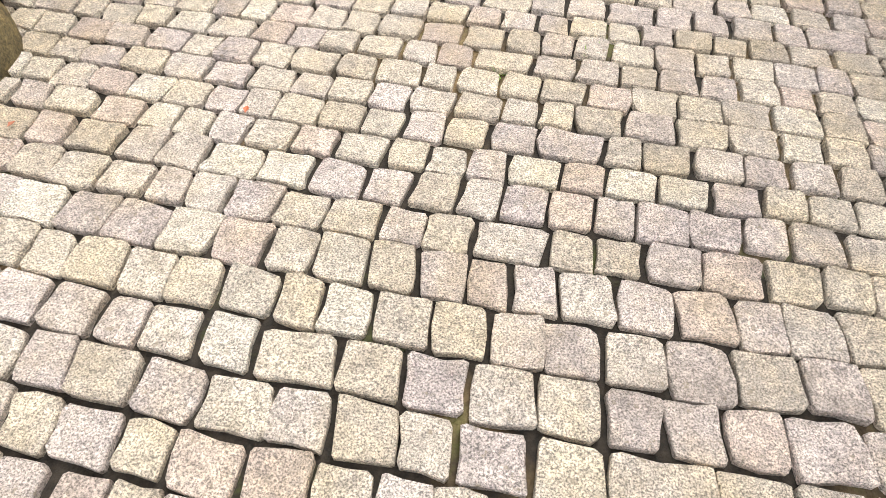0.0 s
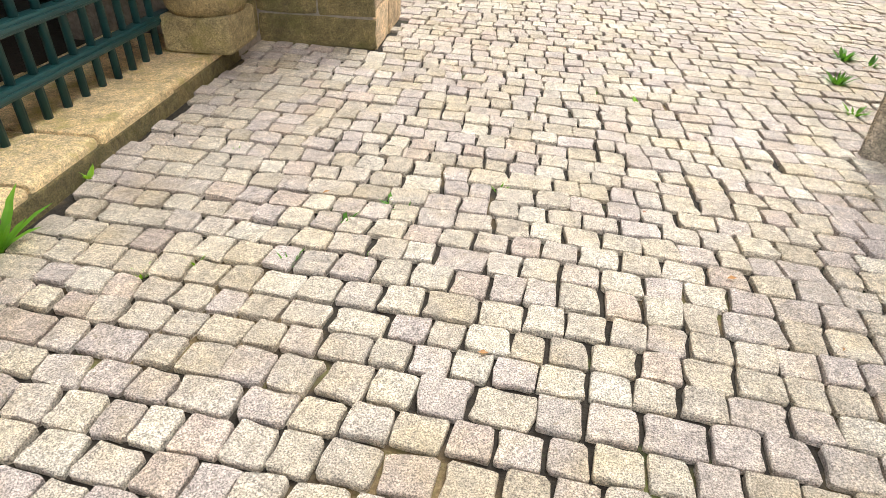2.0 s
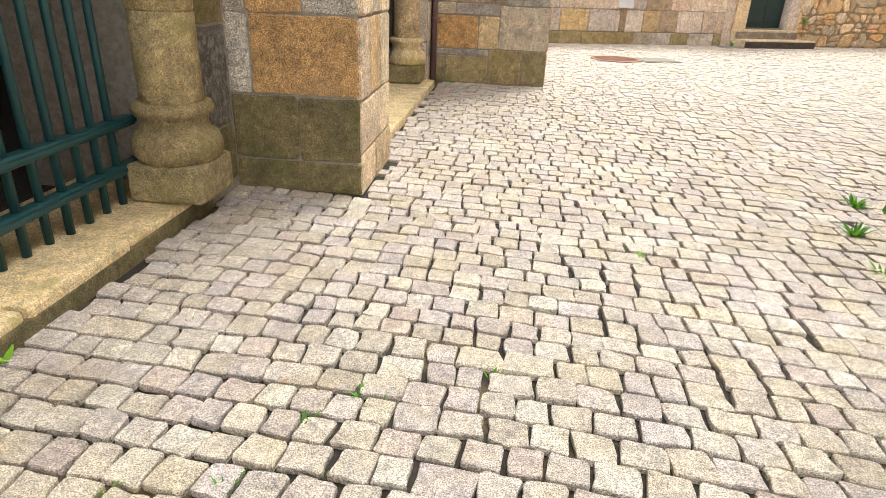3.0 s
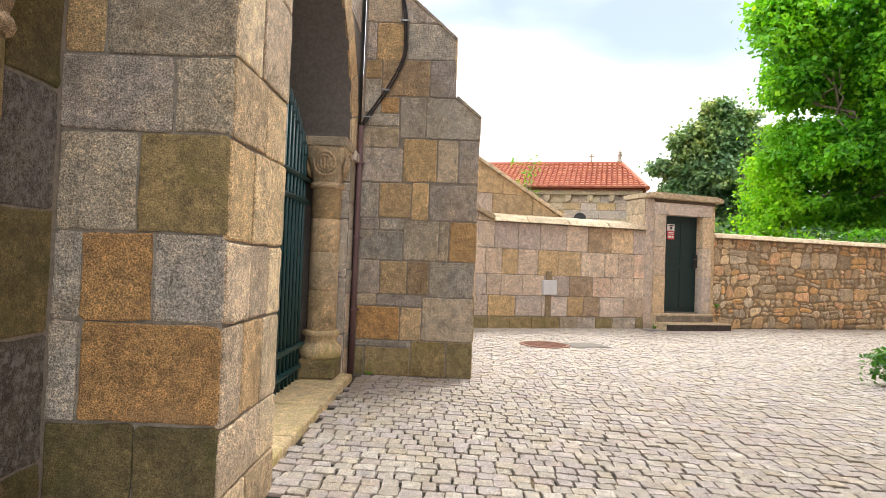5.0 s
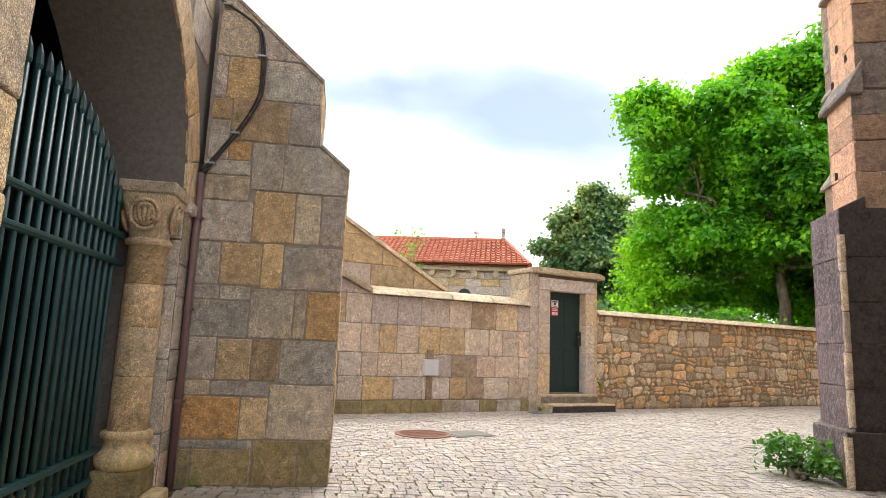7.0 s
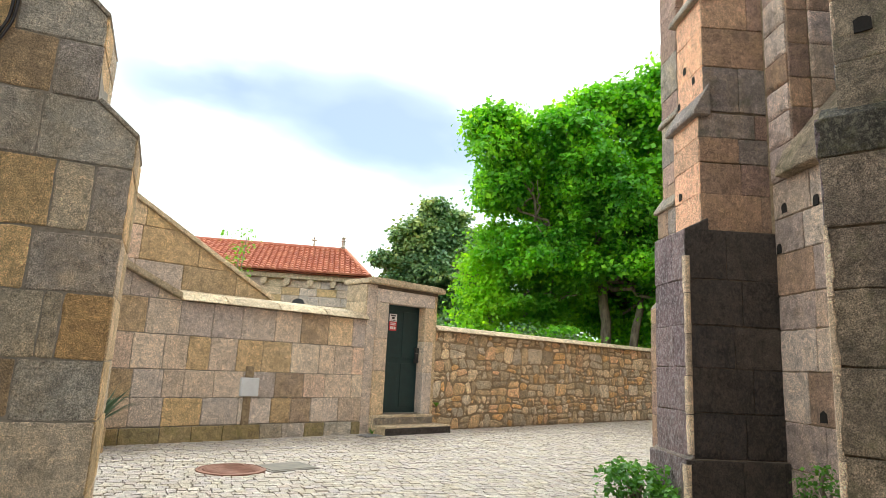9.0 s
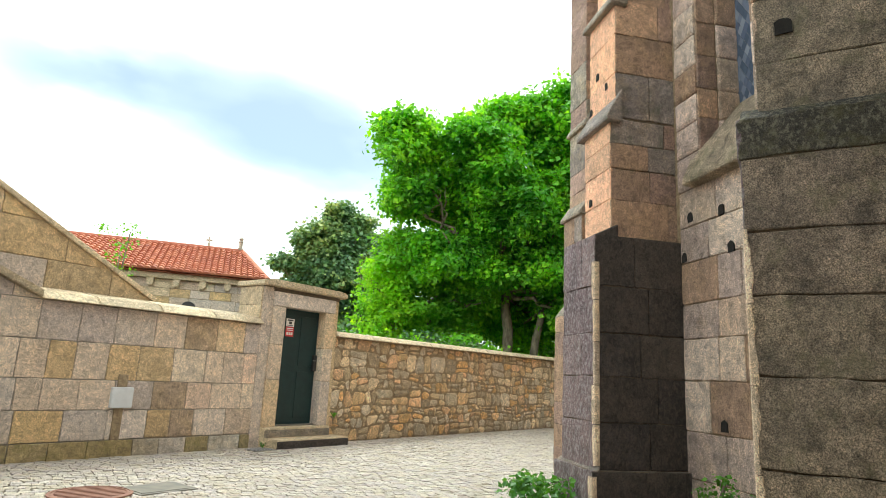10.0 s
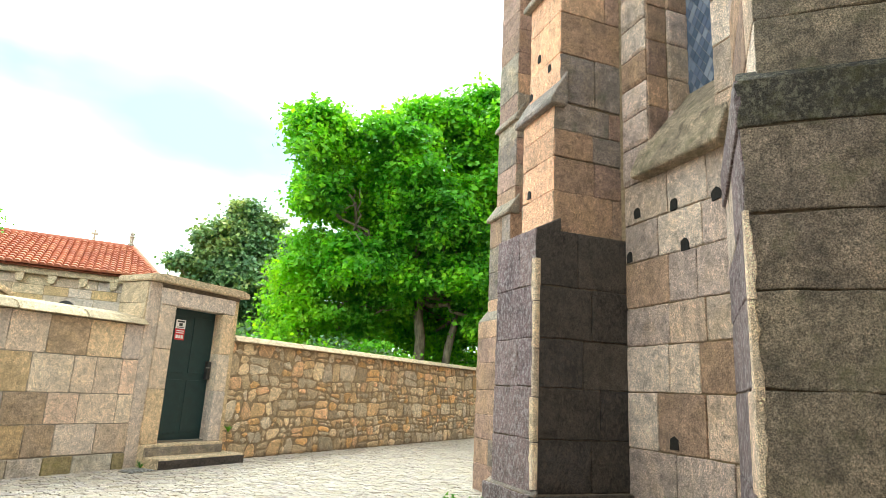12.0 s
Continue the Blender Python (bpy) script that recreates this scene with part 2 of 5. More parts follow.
M_SETT = granite("granite_sett", [(0.47, 0.42, 0.37), (0.46, 0.405, 0.39), (0.49, 0.435, 0.37), (0.45, 0.395, 0.385), (0.47, 0.42, 0.395), (0.42, 0.37, 0.315), (0.50, 0.45, 0.39), (0.45, 0.395, 0.375), (0.48, 0.42, 0.345), (0.46, 0.385, 0.35), (0.48, 0.43, 0.39), (0.55, 0.505, 0.45)],
                 rough=0.6, gain=1.2, relief=0.12, stain=(0.25, 0.205, 0.15), stain_from=0.5, amount=0.4, bump=0.8, grain=260, speck=(0.34, 1.52), blotch=0.22, streak=0.0, tint=(0.42, 0.33, 0.17), tint_amount=0.4, vary=0.1, coarse=0.22)



def mortar(name, c1, c2, rough=0.95):
    k = Nodes(name, rough)
    k.color(k.mix(k.grey(k.noise(30, 5, 0.7), 0.35, 0.65), c1, c2))
    k.bump(k.noise(90, 4, 0.7), 0.5, 0.01)
    return k.m


M_MORTAR = mortar("lime_mortar_grey", (0.22, 0.195, 0.16), (0.37, 0.32, 0.265))
M_MORTAR_DARK = mortar("old_dark_mortar", (0.09, 0.07, 0.052), (0.22, 0.165, 0.115))
M_MORTAR_TAN = mortar("sandy_mortar", (0.17, 0.12, 0.075), (0.40, 0.30, 0.18))
M_SOFFIT = mortar("grey_smooth_render", (0.17, 0.15, 0.14), (0.24, 0.22, 0.20))
# Near-black stands for the shade inside the putlog holes.
M_HOLE = mortar("hole_shade_black", (0.008, 0.007, 0.006), (0.02, 0.016, 0.013))
M_INSIDE_UNLIT = mortar("unlit_interior_near_black", (0.025, 0.021, 0.018), (0.05, 0.04, 0.032))


def ground_material():
    k = Nodes("joint_soil", 0.95)
    soil = k.mix(k.grey(k.noise(70, 4, 0.7), 0.35, 0.65), (0.010, 0.008, 0.006), (0.035, 0.027, 0.019))
    sand = k.mix(k.grey(k.noise(120, 3, 0.7), 0.4, 0.6), (0.24, 0.16, 0.07), (0.42, 0.30, 0.15))
    soil = k.mix(k.grey(k.noise(1.6, 5, 0.6), 0.54, 0.65, 0, 0.6), soil, sand)
    soil = k.mix(k.grey(k.noise(3.1, 6, 0.7), 0.58, 0.70, 0, 0.8), soil, (0.10, 0.12, 0.03))
    k.color(soil)
    k.bump(k.noise(160, 3, 0.7), 0.7, 0.01)
    return k.m


M_GROUND = ground_material()


def painted(name, c, c2, rough=0.35, metal=0.0, wear=None):
    k = Nodes(name, rough, metal)
    col = k.mix(k.grey(k.noise(9, 6, 0.65), 0.35, 0.7), c, c2)
    if wear:
        col = k.mix(k.grey(k.noise(34, 6, 0.75), 0.62, 0.72, 0, 0.8), col, wear)
    k.color(col)
    k.bump(k.noise(60, 3, 0.6), 0.15, 0.004)
    return k.m


M_IRON = painted("green_painted_iron", (0.007, 0.044, 0.049), (0.012, 0.060, 0.063), 0.38, wear=(0.03, 0.085, 0.075))
M_DOOR = painted("dark_green_metal_paint", (0.004, 0.022, 0.024), (0.007, 0.032, 0.032), 0.55)
M_PIPE = painted("purple_brown_pipe_paint", (0.13, 0.07, 0.075), (0.18, 0.10, 0.10), 0.5, wear=(0.25, 0.17, 0.15))
M_CABLE = painted("black_cable_sheath", (0.012, 0.010, 0.012), (0.03, 0.025, 0.03), 0.4)
M_METAL = painted("grey_metal", (0.35, 0.35, 0.36), (0.45, 0.45, 0.46), 0.45, 0.6)
M_BOX = painted("light_grey_plastic", (0.60, 0.60, 0.60), (0.68, 0.68, 0.69), 0.45)
M_RED = painted("red_sign", (0.55, 0.03, 0.04), (0.62, 0.05, 0.06), 0.4)
M_WHITE = painted("white_sign", (0.75, 0.75, 0.74), (0.82, 0.82, 0.8), 0.4)
M_BLACK = painted("black_print", (0.02, 0.02, 0.02), (0.035, 0.035, 0.035), 0.5)
M_RUST = painted("rusty_cast_iron", (0.20, 0.09, 0.06), (0.30, 0.15, 0.10), 0.75, wear=(0.12, 0.09, 0.07))
M_OLDIRON = painted("grey_cast_iron", (0.14, 0.13, 0.11), (0.22, 0.19, 0.15), 0.7)


def roof_material():
    k = Nodes("terracotta_tiles", 0.75)
    c = k.ramp(k.piece(), [(0, (0.42, 0.125, 0.06)), (0.25, (0.47, 0.15, 0.075)), (0.5, (0.38, 0.11, 0.055)), (0.75, (0.50, 0.18, 0.09))], constant=True)
    k.color(k.mix(k.grey(k.noise(2.2, 5), 0.5, 0.75, 0, 0.35), c, (0.24, 0.08, 0.05)))
    k.bump(k.noise(30, 4), 0.3, 0.01)
    return k.m


M_ROOF = roof_material()


def glass_material():
    k = Nodes("leaded_glass", 0.12)
    k.color(k.ramp(k.piece(), [(0, (0.08, 0.11, 0.16)), (0.3, (0.16, 0.19, 0.26)), (0.6, (0.11, 0.14, 0.21)), (0.85, (0.24, 0.27, 0.33))], constant=True))
    k.b.inputs["IOR"].default_value = 1.6
    k.bump(k.noise(14, 2), 0.2, 0.01)
    return k.m


M_GLASS = glass_material()
M_LEAD = painted("grey_lead", (0.20, 0.21, 0.22), (0.28, 0.29, 0.30), 0.5, 0.4)


def leaf_material(name, tones, through=0.45):
    k = Nodes(name, 0.5)
    c = k.ramp(k.piece(), [(i / len(tones), t) for i, t in enumerate(tones)], constant=True)
    c = k.mix(1.0, c, k.ramp(k.noise(0.55, 4, 0.6), [(0.34, (0.55, 0.66, 0.9)), (0.5, (1.0, 1.0, 1.0)), (0.64, (1.9, 1.4, 1.1))]), "MULTIPLY")
    k.color(c)
    tr = k.t.nodes.new("ShaderNodeBsdfTranslucent")
    k.link(k.mix(1.0, c, (1.9, 1.7, 0.6), "MULTIPLY"), tr.inputs["Color"])
    mx = k.t.nodes.new("ShaderNodeMixShader")
    mx.inputs[0].default_value = through
    k.link(k.b.outputs[0], mx.inputs[1])
    k.link(tr.outputs[0], mx.inputs[2])
    k.link(mx.outputs[0], k.t.nodes["Material Output"].inputs["Surface"])
    return k.m


M_LEAF = leaf_material("maple_leaves", [(0.13, 0.38, 0.02), (0.18, 0.48, 0.022), (0.085, 0.28, 0.02), (0.23, 0.56, 0.025), (0.14, 0.42, 0.02)], 0.40)
M_LEAF_LIGHT = leaf_material("light_green_leaves", [(0.19, 0.46, 0.026), (0.24, 0.53, 0.032), (0.15, 0.39, 0.024)], 0.42)
M_LEAF_DARK = leaf_material("dark_green_leaves", [(0.11, 0.22, 0.075), (0.15, 0.28, 0.095), (0.08, 0.17, 0.06), (0.25, 0.38, 0.17)], 0.2)
M_LEAF_WEED = leaf_material("weed_leaves", [(0.10, 0.28, 0.03), (0.14, 0.34, 0.04), (0.08, 0.22, 0.03)], 0.35)
M_LEAF_AGAVE = leaf_material("blue_green_blades", [(0.05, 0.11, 0.08), (0.07, 0.14, 0.10)], 0.1)
M_LEAF_DEAD = leaf_material("dry_leaves", [(0.36, 0.14, 0.04), (0.42, 0.20, 0.06), (0.30, 0.10, 0.05)], 0.2)


def bark_material():
    k = Nodes("bark", 0.9)
    k.color(k.mix(k.grey(k.noise(8, 6, 0.7, (1, 1, 0.3)), 0.35, 0.65), (0.11, 0.085, 0.06), (0.36, 0.29, 0.21)))
    k.bump(k.noise(14, 6, 0.7, (1, 1, 0.25)), 0.8, 0.03)
    return k.m


M_BARK = bark_material()


# ---- builders ----
def mesh_of(name, verts, faces, material, smooth=False):
    me = bpy.data.meshes.new(name)
    me.from_pydata([tuple(v) for v in verts], [], [tuple(f) for f in faces])
    me.materials.append(material)
    if smooth:
        me.polygons.foreach_set("use_smooth", [True] * len(me.polygons))
    me.update()
    return me


def part(name, bm, material, parent=None, label="", smooth=False):
    me = bpy.data.meshes.new(name)
    bmesh.ops.recalc_face_normals(bm, faces=bm.faces[:])
    bm.to_mesh(me)
    bm.free()
    me.materials.append(material)
    if smooth:
        me.polygons.foreach_set("use_smooth", [True] * len(me.polygons))
    ob = new(name, me)
    if parent:
        ob.parent = parent
    return tagged(ob, label)


def empty(name, label, category, group="", kind="", at=(0, 0, 0)):
    ob = new(name)
    ob.location = at
    ob.empty_display_size = 0.1
    return tagged(ob, label, category, group, kind)


def box(bm, lo, hi, m=Matrix(), bevel=0.0):
    """A box from corner to corner in the frame m, its edges rounded."""
    vs = [bm.verts.new(m @ Vector((x, y, z))) for x in (lo[0], hi[0]) for y in (lo[1], hi[1]) for z in (lo[2], hi[2])]
    fs = [bm.faces.new([vs[i] for i in q]) for q in ((0, 1, 3, 2), (4, 6, 7, 5), (0, 4, 5, 1), (2, 3, 7, 6), (0, 2, 6, 4), (1, 5, 7, 3))]
    if bevel:
        es = list({e for f in fs for e in f.edges})
        bmesh.ops.bevel(bm, geom=es, offset=bevel, segments=2, affect="EDGES", profile=0.5)
    return bm


def boxed(lo, hi, m=Matrix(), bevel=0.0):
    return box(bmesh.new(), lo, hi, m, bevel)


def lathe(bm, rings, steps=28, at=(0, 0, 0)):
    """A turned body from (radius, height) rings."""
    rows = [[bm.verts.new((at[0] + r * math.cos(2 * math.pi * i / steps), at[1] + r * math.sin(2 * math.pi * i / steps), at[2] + z)) for i in range(steps)] for r, z in rings]
    for a, b in zip(rows, rows[1:]):
        for i in range(steps):
            bm.faces.new((a[i], a[(i + 1) % steps], b[(i + 1) % steps], b[i]))
    bm.faces.new(rows[0][::-1])
    bm.faces.new(rows[-1])
    return bm


def tube(bm, pts, radii, steps=8):
    """A round tube along points, with a radius at each."""
    pts = [Vector(p) for p in pts]
    rows = []
    for i, p in enumerate(pts):
        d = (pts[min(i + 1, len(pts) - 1)] - pts[max(i - 1, 0)]).normalized()
        a = d.cross(Vector((0.31, 0.2, 0.93)) if abs(d.z) < 0.9 else Vector((1, 0, 0))).normalized()
        b = d.cross(a)
        r = radii[i] if isinstance(radii, (list, tuple)) else radii
        rows.append([bm.verts.new(p + r * (a * math.cos(2 * math.pi * k / steps) + b * math.sin(2 * math.pi * k / steps))) for k in range(steps)])
    for u, v in zip(rows, rows[1:]):
        for k in range(steps):
            bm.faces.new((u[k], u[(k + 1) % steps], v[(k + 1) % steps], v[k]))
    bm.faces.new(rows[0][::-1])
    bm.faces.new(rows[-1])
    return bm


def prism(bm, poly, m, depth):
    """A flat outline in the frame m (u, v), going back by depth along -w."""
    a = [bm.verts.new(m @ Vector((u, v, 0))) for u, v in poly]
    b = [bm.verts.new(m @ Vector((u, v, -depth))) for u, v in poly]
    bm.faces.new(a)
    bm.faces.new(b[::-1])
    for i in range(len(poly)):
        j = (i + 1) % len(poly)
        bm.faces.new((a[j], a[i], b[i], b[j]))
    return bm


def face_frame(origin, along, z=0.0):
    """A frame on an upright face: u along it (2D, to the right as seen from outside), v up, w out of the face."""
    u = Vector((along[0], along[1], 0)).normalized()
    w = Vector((u.y, -u.x, 0))
    m = Matrix((u, (0, 0, 1), w)).transposed().to_4x4()
    m.translation = (origin[0], origin[1], z)
    return m


def clip(poly, p, n):
    """The part of a convex outline on the side of p that n points away from."""
    out = []
    for i, a in enumerate(poly):
        b = poly[(i + 1) % len(poly)]
        da, db = (a[0] - p[0]) * n[0] + (a[1] - p[1]) * n[1], (b[0] - p[0]) * n[0] + (b[1] - p[1]) * n[1]
        if da <= 0:
            out.append(a)
        if da * db < 0:
            k = da / (da - db)
            out.append((a[0] + k * (b[0] - a[0]), a[1] + k * (b[1] - a[1])))
    return out


def stone(parent, name, poly, m, material, proud=0.002, back=0.02, joint=0.0055, chamfer=0.10, bevel=0.007, rng=random, wob=0.005):
    """One stone: a convex outline in the frame m, pulled in by the joint, its corners and edges worn."""
    n = len(poly)
    if n < 3:
        return None
    cx, cy = sum(p[0] for p in poly) / n, sum(p[1] for p in poly) / n
    size = min(max(p[0] for p in poly) - min(p[0] for p in poly), max(p[1] for p in poly) - min(p[1] for p in poly))
    if size < 0.03:
        return None
    pull = lambda p, d: (p[0] - math.copysign(min(d, abs(p[0] - cx) * 0.8), p[0] - cx), p[1] - math.copysign(min(d, abs(p[1] - cy) * 0.8), p[1] - cy))
    ring = []
    for i, p in enumerate(poly):
        a, b = poly[i - 1], poly[(i + 1) % n]
        for q in (a, b):
            ln = math.hypot(q[0] - p[0], q[1] - p[1]) + 1e-9
            c = min(0.35 * ln, chamfer * 0.1 * rng.uniform(0.5, 1.5))
            k = (p[0] + (q[0] - p[0]) * c / ln + rng.uniform(-wob, wob), p[1] + (q[1] - p[1]) * c / ln + rng.uniform(-wob, wob))
            ring.append(pull(k, joint))
        cuts = min(5, int(ln / 0.085))
        for g in range(1, cuts):
            t = (g + rng.uniform(-0.25, 0.25)) / cuts
            ring.append(pull((p[0] + (b[0] - p[0]) * t + rng.uniform(-wob, wob) * 0.8, p[1] + (b[1] - p[1]) * t + rng.uniform(-wob, wob) * 0.8), joint))
    r = len(ring)
    inner = [pull(k, bevel * rng.uniform(0.7, 1.4)) for k in ring]
    h = proud + rng.uniform(-0.002, 0.005)
    vs = [m @ Vector((u, v, -back)) for u, v in ring] + [m @ Vector((u, v, h - bevel * 0.6)) for u, v in ring]
    vs += [m @ Vector((u, v, h + rng.uniform(-0.0015, 0.0015))) for u, v in inner] + [m @ Vector((cx, cy, h + 0.003))]
    fs = [(k * r + i, k * r + (i + 1) % r, (k + 1) * r + (i + 1) % r, (k + 1) * r + i) for k in (0, 1) for i in range(r)]
    fs += [(2 * r + i, 2 * r + (i + 1) % r, 3 * r) for i in range(r)]
    ob = new(name, mesh_of(name, vs, fs, material))
    ob.parent = parent
    return ob


def pick(rng, options):
    """A material from (weight, material) pairs."""
    x = rng.uniform(0, sum(w for w, _ in options))
    for w, mt in options:
        x -= w
        if x <= 0:
            return mt
    return options[-1][1]


def ashlar(parent, m, u0, u1, levels, widths, mats, rng, cuts=(), skip=None, **kw):
    """Courses of squared stones on a face, between the levels, cut by half planes (point, normal)."""
    for z0, z1 in zip(levels, levels[1:]):
        u, edges = u0, [u0]
        while True:
            u += rng.uniform(*widths)
            if u > u1 - widths[0] * 0.6:
                break
            edges.append(u)
        edges.append(u1)
        for a, b in zip(edges, edges[1:]):
            poly = [(a, z0), (b, z0), (b, z1), (a, z1)]
            for p, n in cuts:
                poly = clip(poly, p, n)
                if len(poly) < 3:
                    break
            if len(poly) >= 3 and not (skip and skip((a + b) / 2, (z0 + z1) / 2)):
                stone(parent, "stone", poly, m, pick(rng, mats), rng=rng, **kw)


def laid(parent, m, rows, **kw):
    """Courses given one by one: low, high, then the joints and a letter for each stone."""
    kinds = {"b": M_BROWN, "M": M_MOSSY, "g": M_GATE, "o": M_ORANGE, "t": M_TAN, "m": M_MOSSY, "d": M_MOSSDARK, "w": M_WARM}
    for z0, z1, edges, letters in rows:
        for a, b, c in zip(edges, edges[1:], letters):
            stone(parent, "stone", [(a, z0), (b, z0), (b, z1), (a, z1)], m, kinds[c], **kw)


# ---- ground ----
WALL_O, WALL_D = Vector((0.363, 11.134)), Vector((0.946, 0.324)).normalized()
bm = bmesh.new()
bmesh.ops.create_grid(bm, x_segments=24, y_segments=24, size=600)
for v in bm.verts:
    v.co.z = -0.019
ground = tagged(part("ground", bm, M_GROUND), "dark soil and sand ground under the paving", "ground", kind="structure")

# ---- gate building ----
GX, PX, B1X = -0.775, -0.615, -1.26
rng = random.Random(11)


def arch_wall(name, x_front, x_back, y0, y1, top, yc, radius, spring, material, label, nook=0.0):
    """A wall along y with a round-arched opening through it, wider by a nook below the springing."""
    bm = bmesh.new()
    arc = [(yc + radius * math.cos(math.pi * i / 24), spring + radius * math.sin(math.pi * i / 24)) for i in range(25)]
    polys = [[(yc + radius + nook, 0), (y1, 0), (y1, spring), (yc + radius + nook, spring)], [(y0, 0), (yc - radius, 0), (yc - radius, spring), (y0, spring)],
             [(yc + radius, spring), (yc + radius + nook, spring), (yc + radius + nook, top), (yc + radius, top)], [(yc + radius + nook, spring), (y1, spring), (y1, top), (yc + radius + nook, top)], [(y0, spring), (yc - radius, spring), (yc - radius, top), (y0, top)]]
    polys += [[a, (a[0], top), (b[0], top), b] for a, b in zip(arc, arc[1:])]
    for poly in polys:
        bm.faces.new([bm.verts.new((x_front, y, z)) for y, z in poly])
    bmesh.ops.remove_doubles(bm, verts=bm.verts[:], dist=1e-4)
    made = bmesh.ops.extrude_face_region(bm, geom=bm.faces[:])
    for v in made["geom"]:
        if isinstance(v, bmesh.types.BMVert):
            v.co.x = x_back
    return tagged(part(name, bm, material), label, "wall", kind="structure")


wall_gate = arch_wall("wall_gate", GX - 0.006, -1.60, 2.9, 6.5, 4.7, 4.60, 1.35, 2.12, M_SOFFIT, "granite gateway wall with a round arch and smooth grey soffit", 0.04)
wall_bay = arch_wall("wall_bay", B1X - 0.006, -2.2, -1.2, 2.5, 4.7, 1.02, 1.14, 2.15, M_MORTAR, "older granite arcade wall with a barred arch", 0.02)
FY = face_frame((GX, 0), (0, 1))
FYB = face_frame((B1X, 0), (0, 1))

# voussoirs round the arch
for yc, spring, radius, frame_m, wall in ((4.60, 2.12, 1.35, FY, wall_gate), (1.02, 2.15, 1.14, FYB, wall_bay)):
    for i in range(13):
        a, b = math.pi * i / 13, math.pi * (i + 1) / 13
        poly = [(yc + r * math.cos(t), spring + r * math.sin(t)) for r, t in ((radius, a), (radius + 0.34, a), (radius + 0.34, b), (radius, b))]
        stone(wall, "voussoir", poly, frame_m, pick(rng, [(3, M_WARM), (1, M_TAN), (1, M_GATE)]), rng=rng, joint=0.004)
arch_out = lambda yc, rr: (lambda u, v: math.hypot(u - yc, max(v - 2.15, 0)) < rr)
ashlar(wall_gate, FY, 5.99, 6.225, [0.0, 0.28, 0.42, 0.80, 1.02, 1.42, 1.66, 2.12], (0.3, 0.4), [(2, M_WALLA), (2, M_GATE)], rng)
ashlar(wall_gate, face_frame((GX - 0.34, 5.985), (1, 0)), 0.0, 0.335, [0.0, 0.42, 0.95, 1.5, 1.85, 2.17], (0.4, 0.5), [(1, M_GATE)], rng)
ashlar(wall_gate, FY, 3.0, 6.225, [2.12, 2.55, 2.95, 3.35, 3.75, 4.2, 4.66], (0.3, 0.6), [(2, M_WARM), (2, M_GATE)], rng, skip=arch_out(4.60, 1.78))
# These jamb stones carry the bay's shade in their colour, besides damp and algae.
ashlar(wall_bay, FYB, 2.17, 2.46, [0.05, 0.33, 0.8, 1.25, 1.7, 2.15], (0.35, 0.5), [(1, M_DAMP_SHADE), (1, M_MOSSDARK)], rng)
ashlar(wall_bay, FYB, -1.1, -0.13, [0.05, 0.5, 0.95, 1.4, 1.8, 2.15], (0.3, 0.5), [(2, M_GATE), (1, M_MOSSY)], rng)
ashlar(wall_bay, FYB, -1.1, 2.46, [2.15, 2.6, 3.05, 3.5, 4.1, 4.66], (0.3, 0.6), [(1, M_GATE)], rng, skip=arch_out(1.02, 1.55))

# the pier between the bays
pier = empty("pier", "square granite pier of grey and rust-orange ashlar blocks", "pier", at=(-0.95, 2.85, 0))
pier_core = part("core", boxed((-1.7, 2.489, -0.1), (PX - 0.009, 3.2, 4.9)), M_MORTAR)
pier_core.parent, pier_core.matrix_parent_inverse = pier, Matrix.Translation((0.95, -2.85, 0))
PN = face_frame((0, 2.48), (1, 0))
PS = face_frame((PX, 0), (0, 1))
laid(pier_core, PN, [
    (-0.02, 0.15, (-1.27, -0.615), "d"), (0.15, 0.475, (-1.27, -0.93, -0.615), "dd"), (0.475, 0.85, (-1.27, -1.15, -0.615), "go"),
    (0.85, 1.185, (-1.27, -1.16, -0.89, -0.615), "gog"), (1.185, 1.56, (-1.27, -0.965, -0.615), "gM"), (1.56, 1.85, (-1.27, -0.84, -0.615), "gg"),
    (1.85, 2.2, (-1.27, -1.11, -0.615), "tg"), (2.2, 2.55, (-1.27, -0.9, -0.615), "gt"), (2.55, 2.95, (-1.27, -1.05, -0.615), "gg")])
# Street face in warmer, paler stone: the light on it is in the colour.
laid(pier_core, PS, [
    (-0.02, 0.2, (2.48, 2.8, 3.2), "ww"), (0.2, 0.46, (2.48, 2.95, 3.2), "ww"), (0.46, 0.845, (2.48, 2.69, 2.95, 3.2), "www"), (0.845, 1.16, (2.48, 2.75, 3.0, 3.2), "www"),
    (1.16, 1.55, (2.48, 2.75, 3.2), "tt"), (1.55, 1.86, (2.48, 2.88, 3.2), "wt"), (1.86, 2.3, (2.48, 2.8, 3.2), "ww"), (2.3, 2.65, (2.48, 2.9, 3.2), "tw"), (2.65, 3.0, (2.48, 2.8, 3.2), "ww")])
for m, u0, u1 in ((PN, -1.27, PX), (PS, 2.48, 3.2)):
    ashlar(pier_core, m, u0, u1, [2.95 if m is PN else 3.0, 3.4, 3.8, 4.2, 4.88], (0.3, 0.5), [(1, M_GATE), (1, M_WARM)], rng)


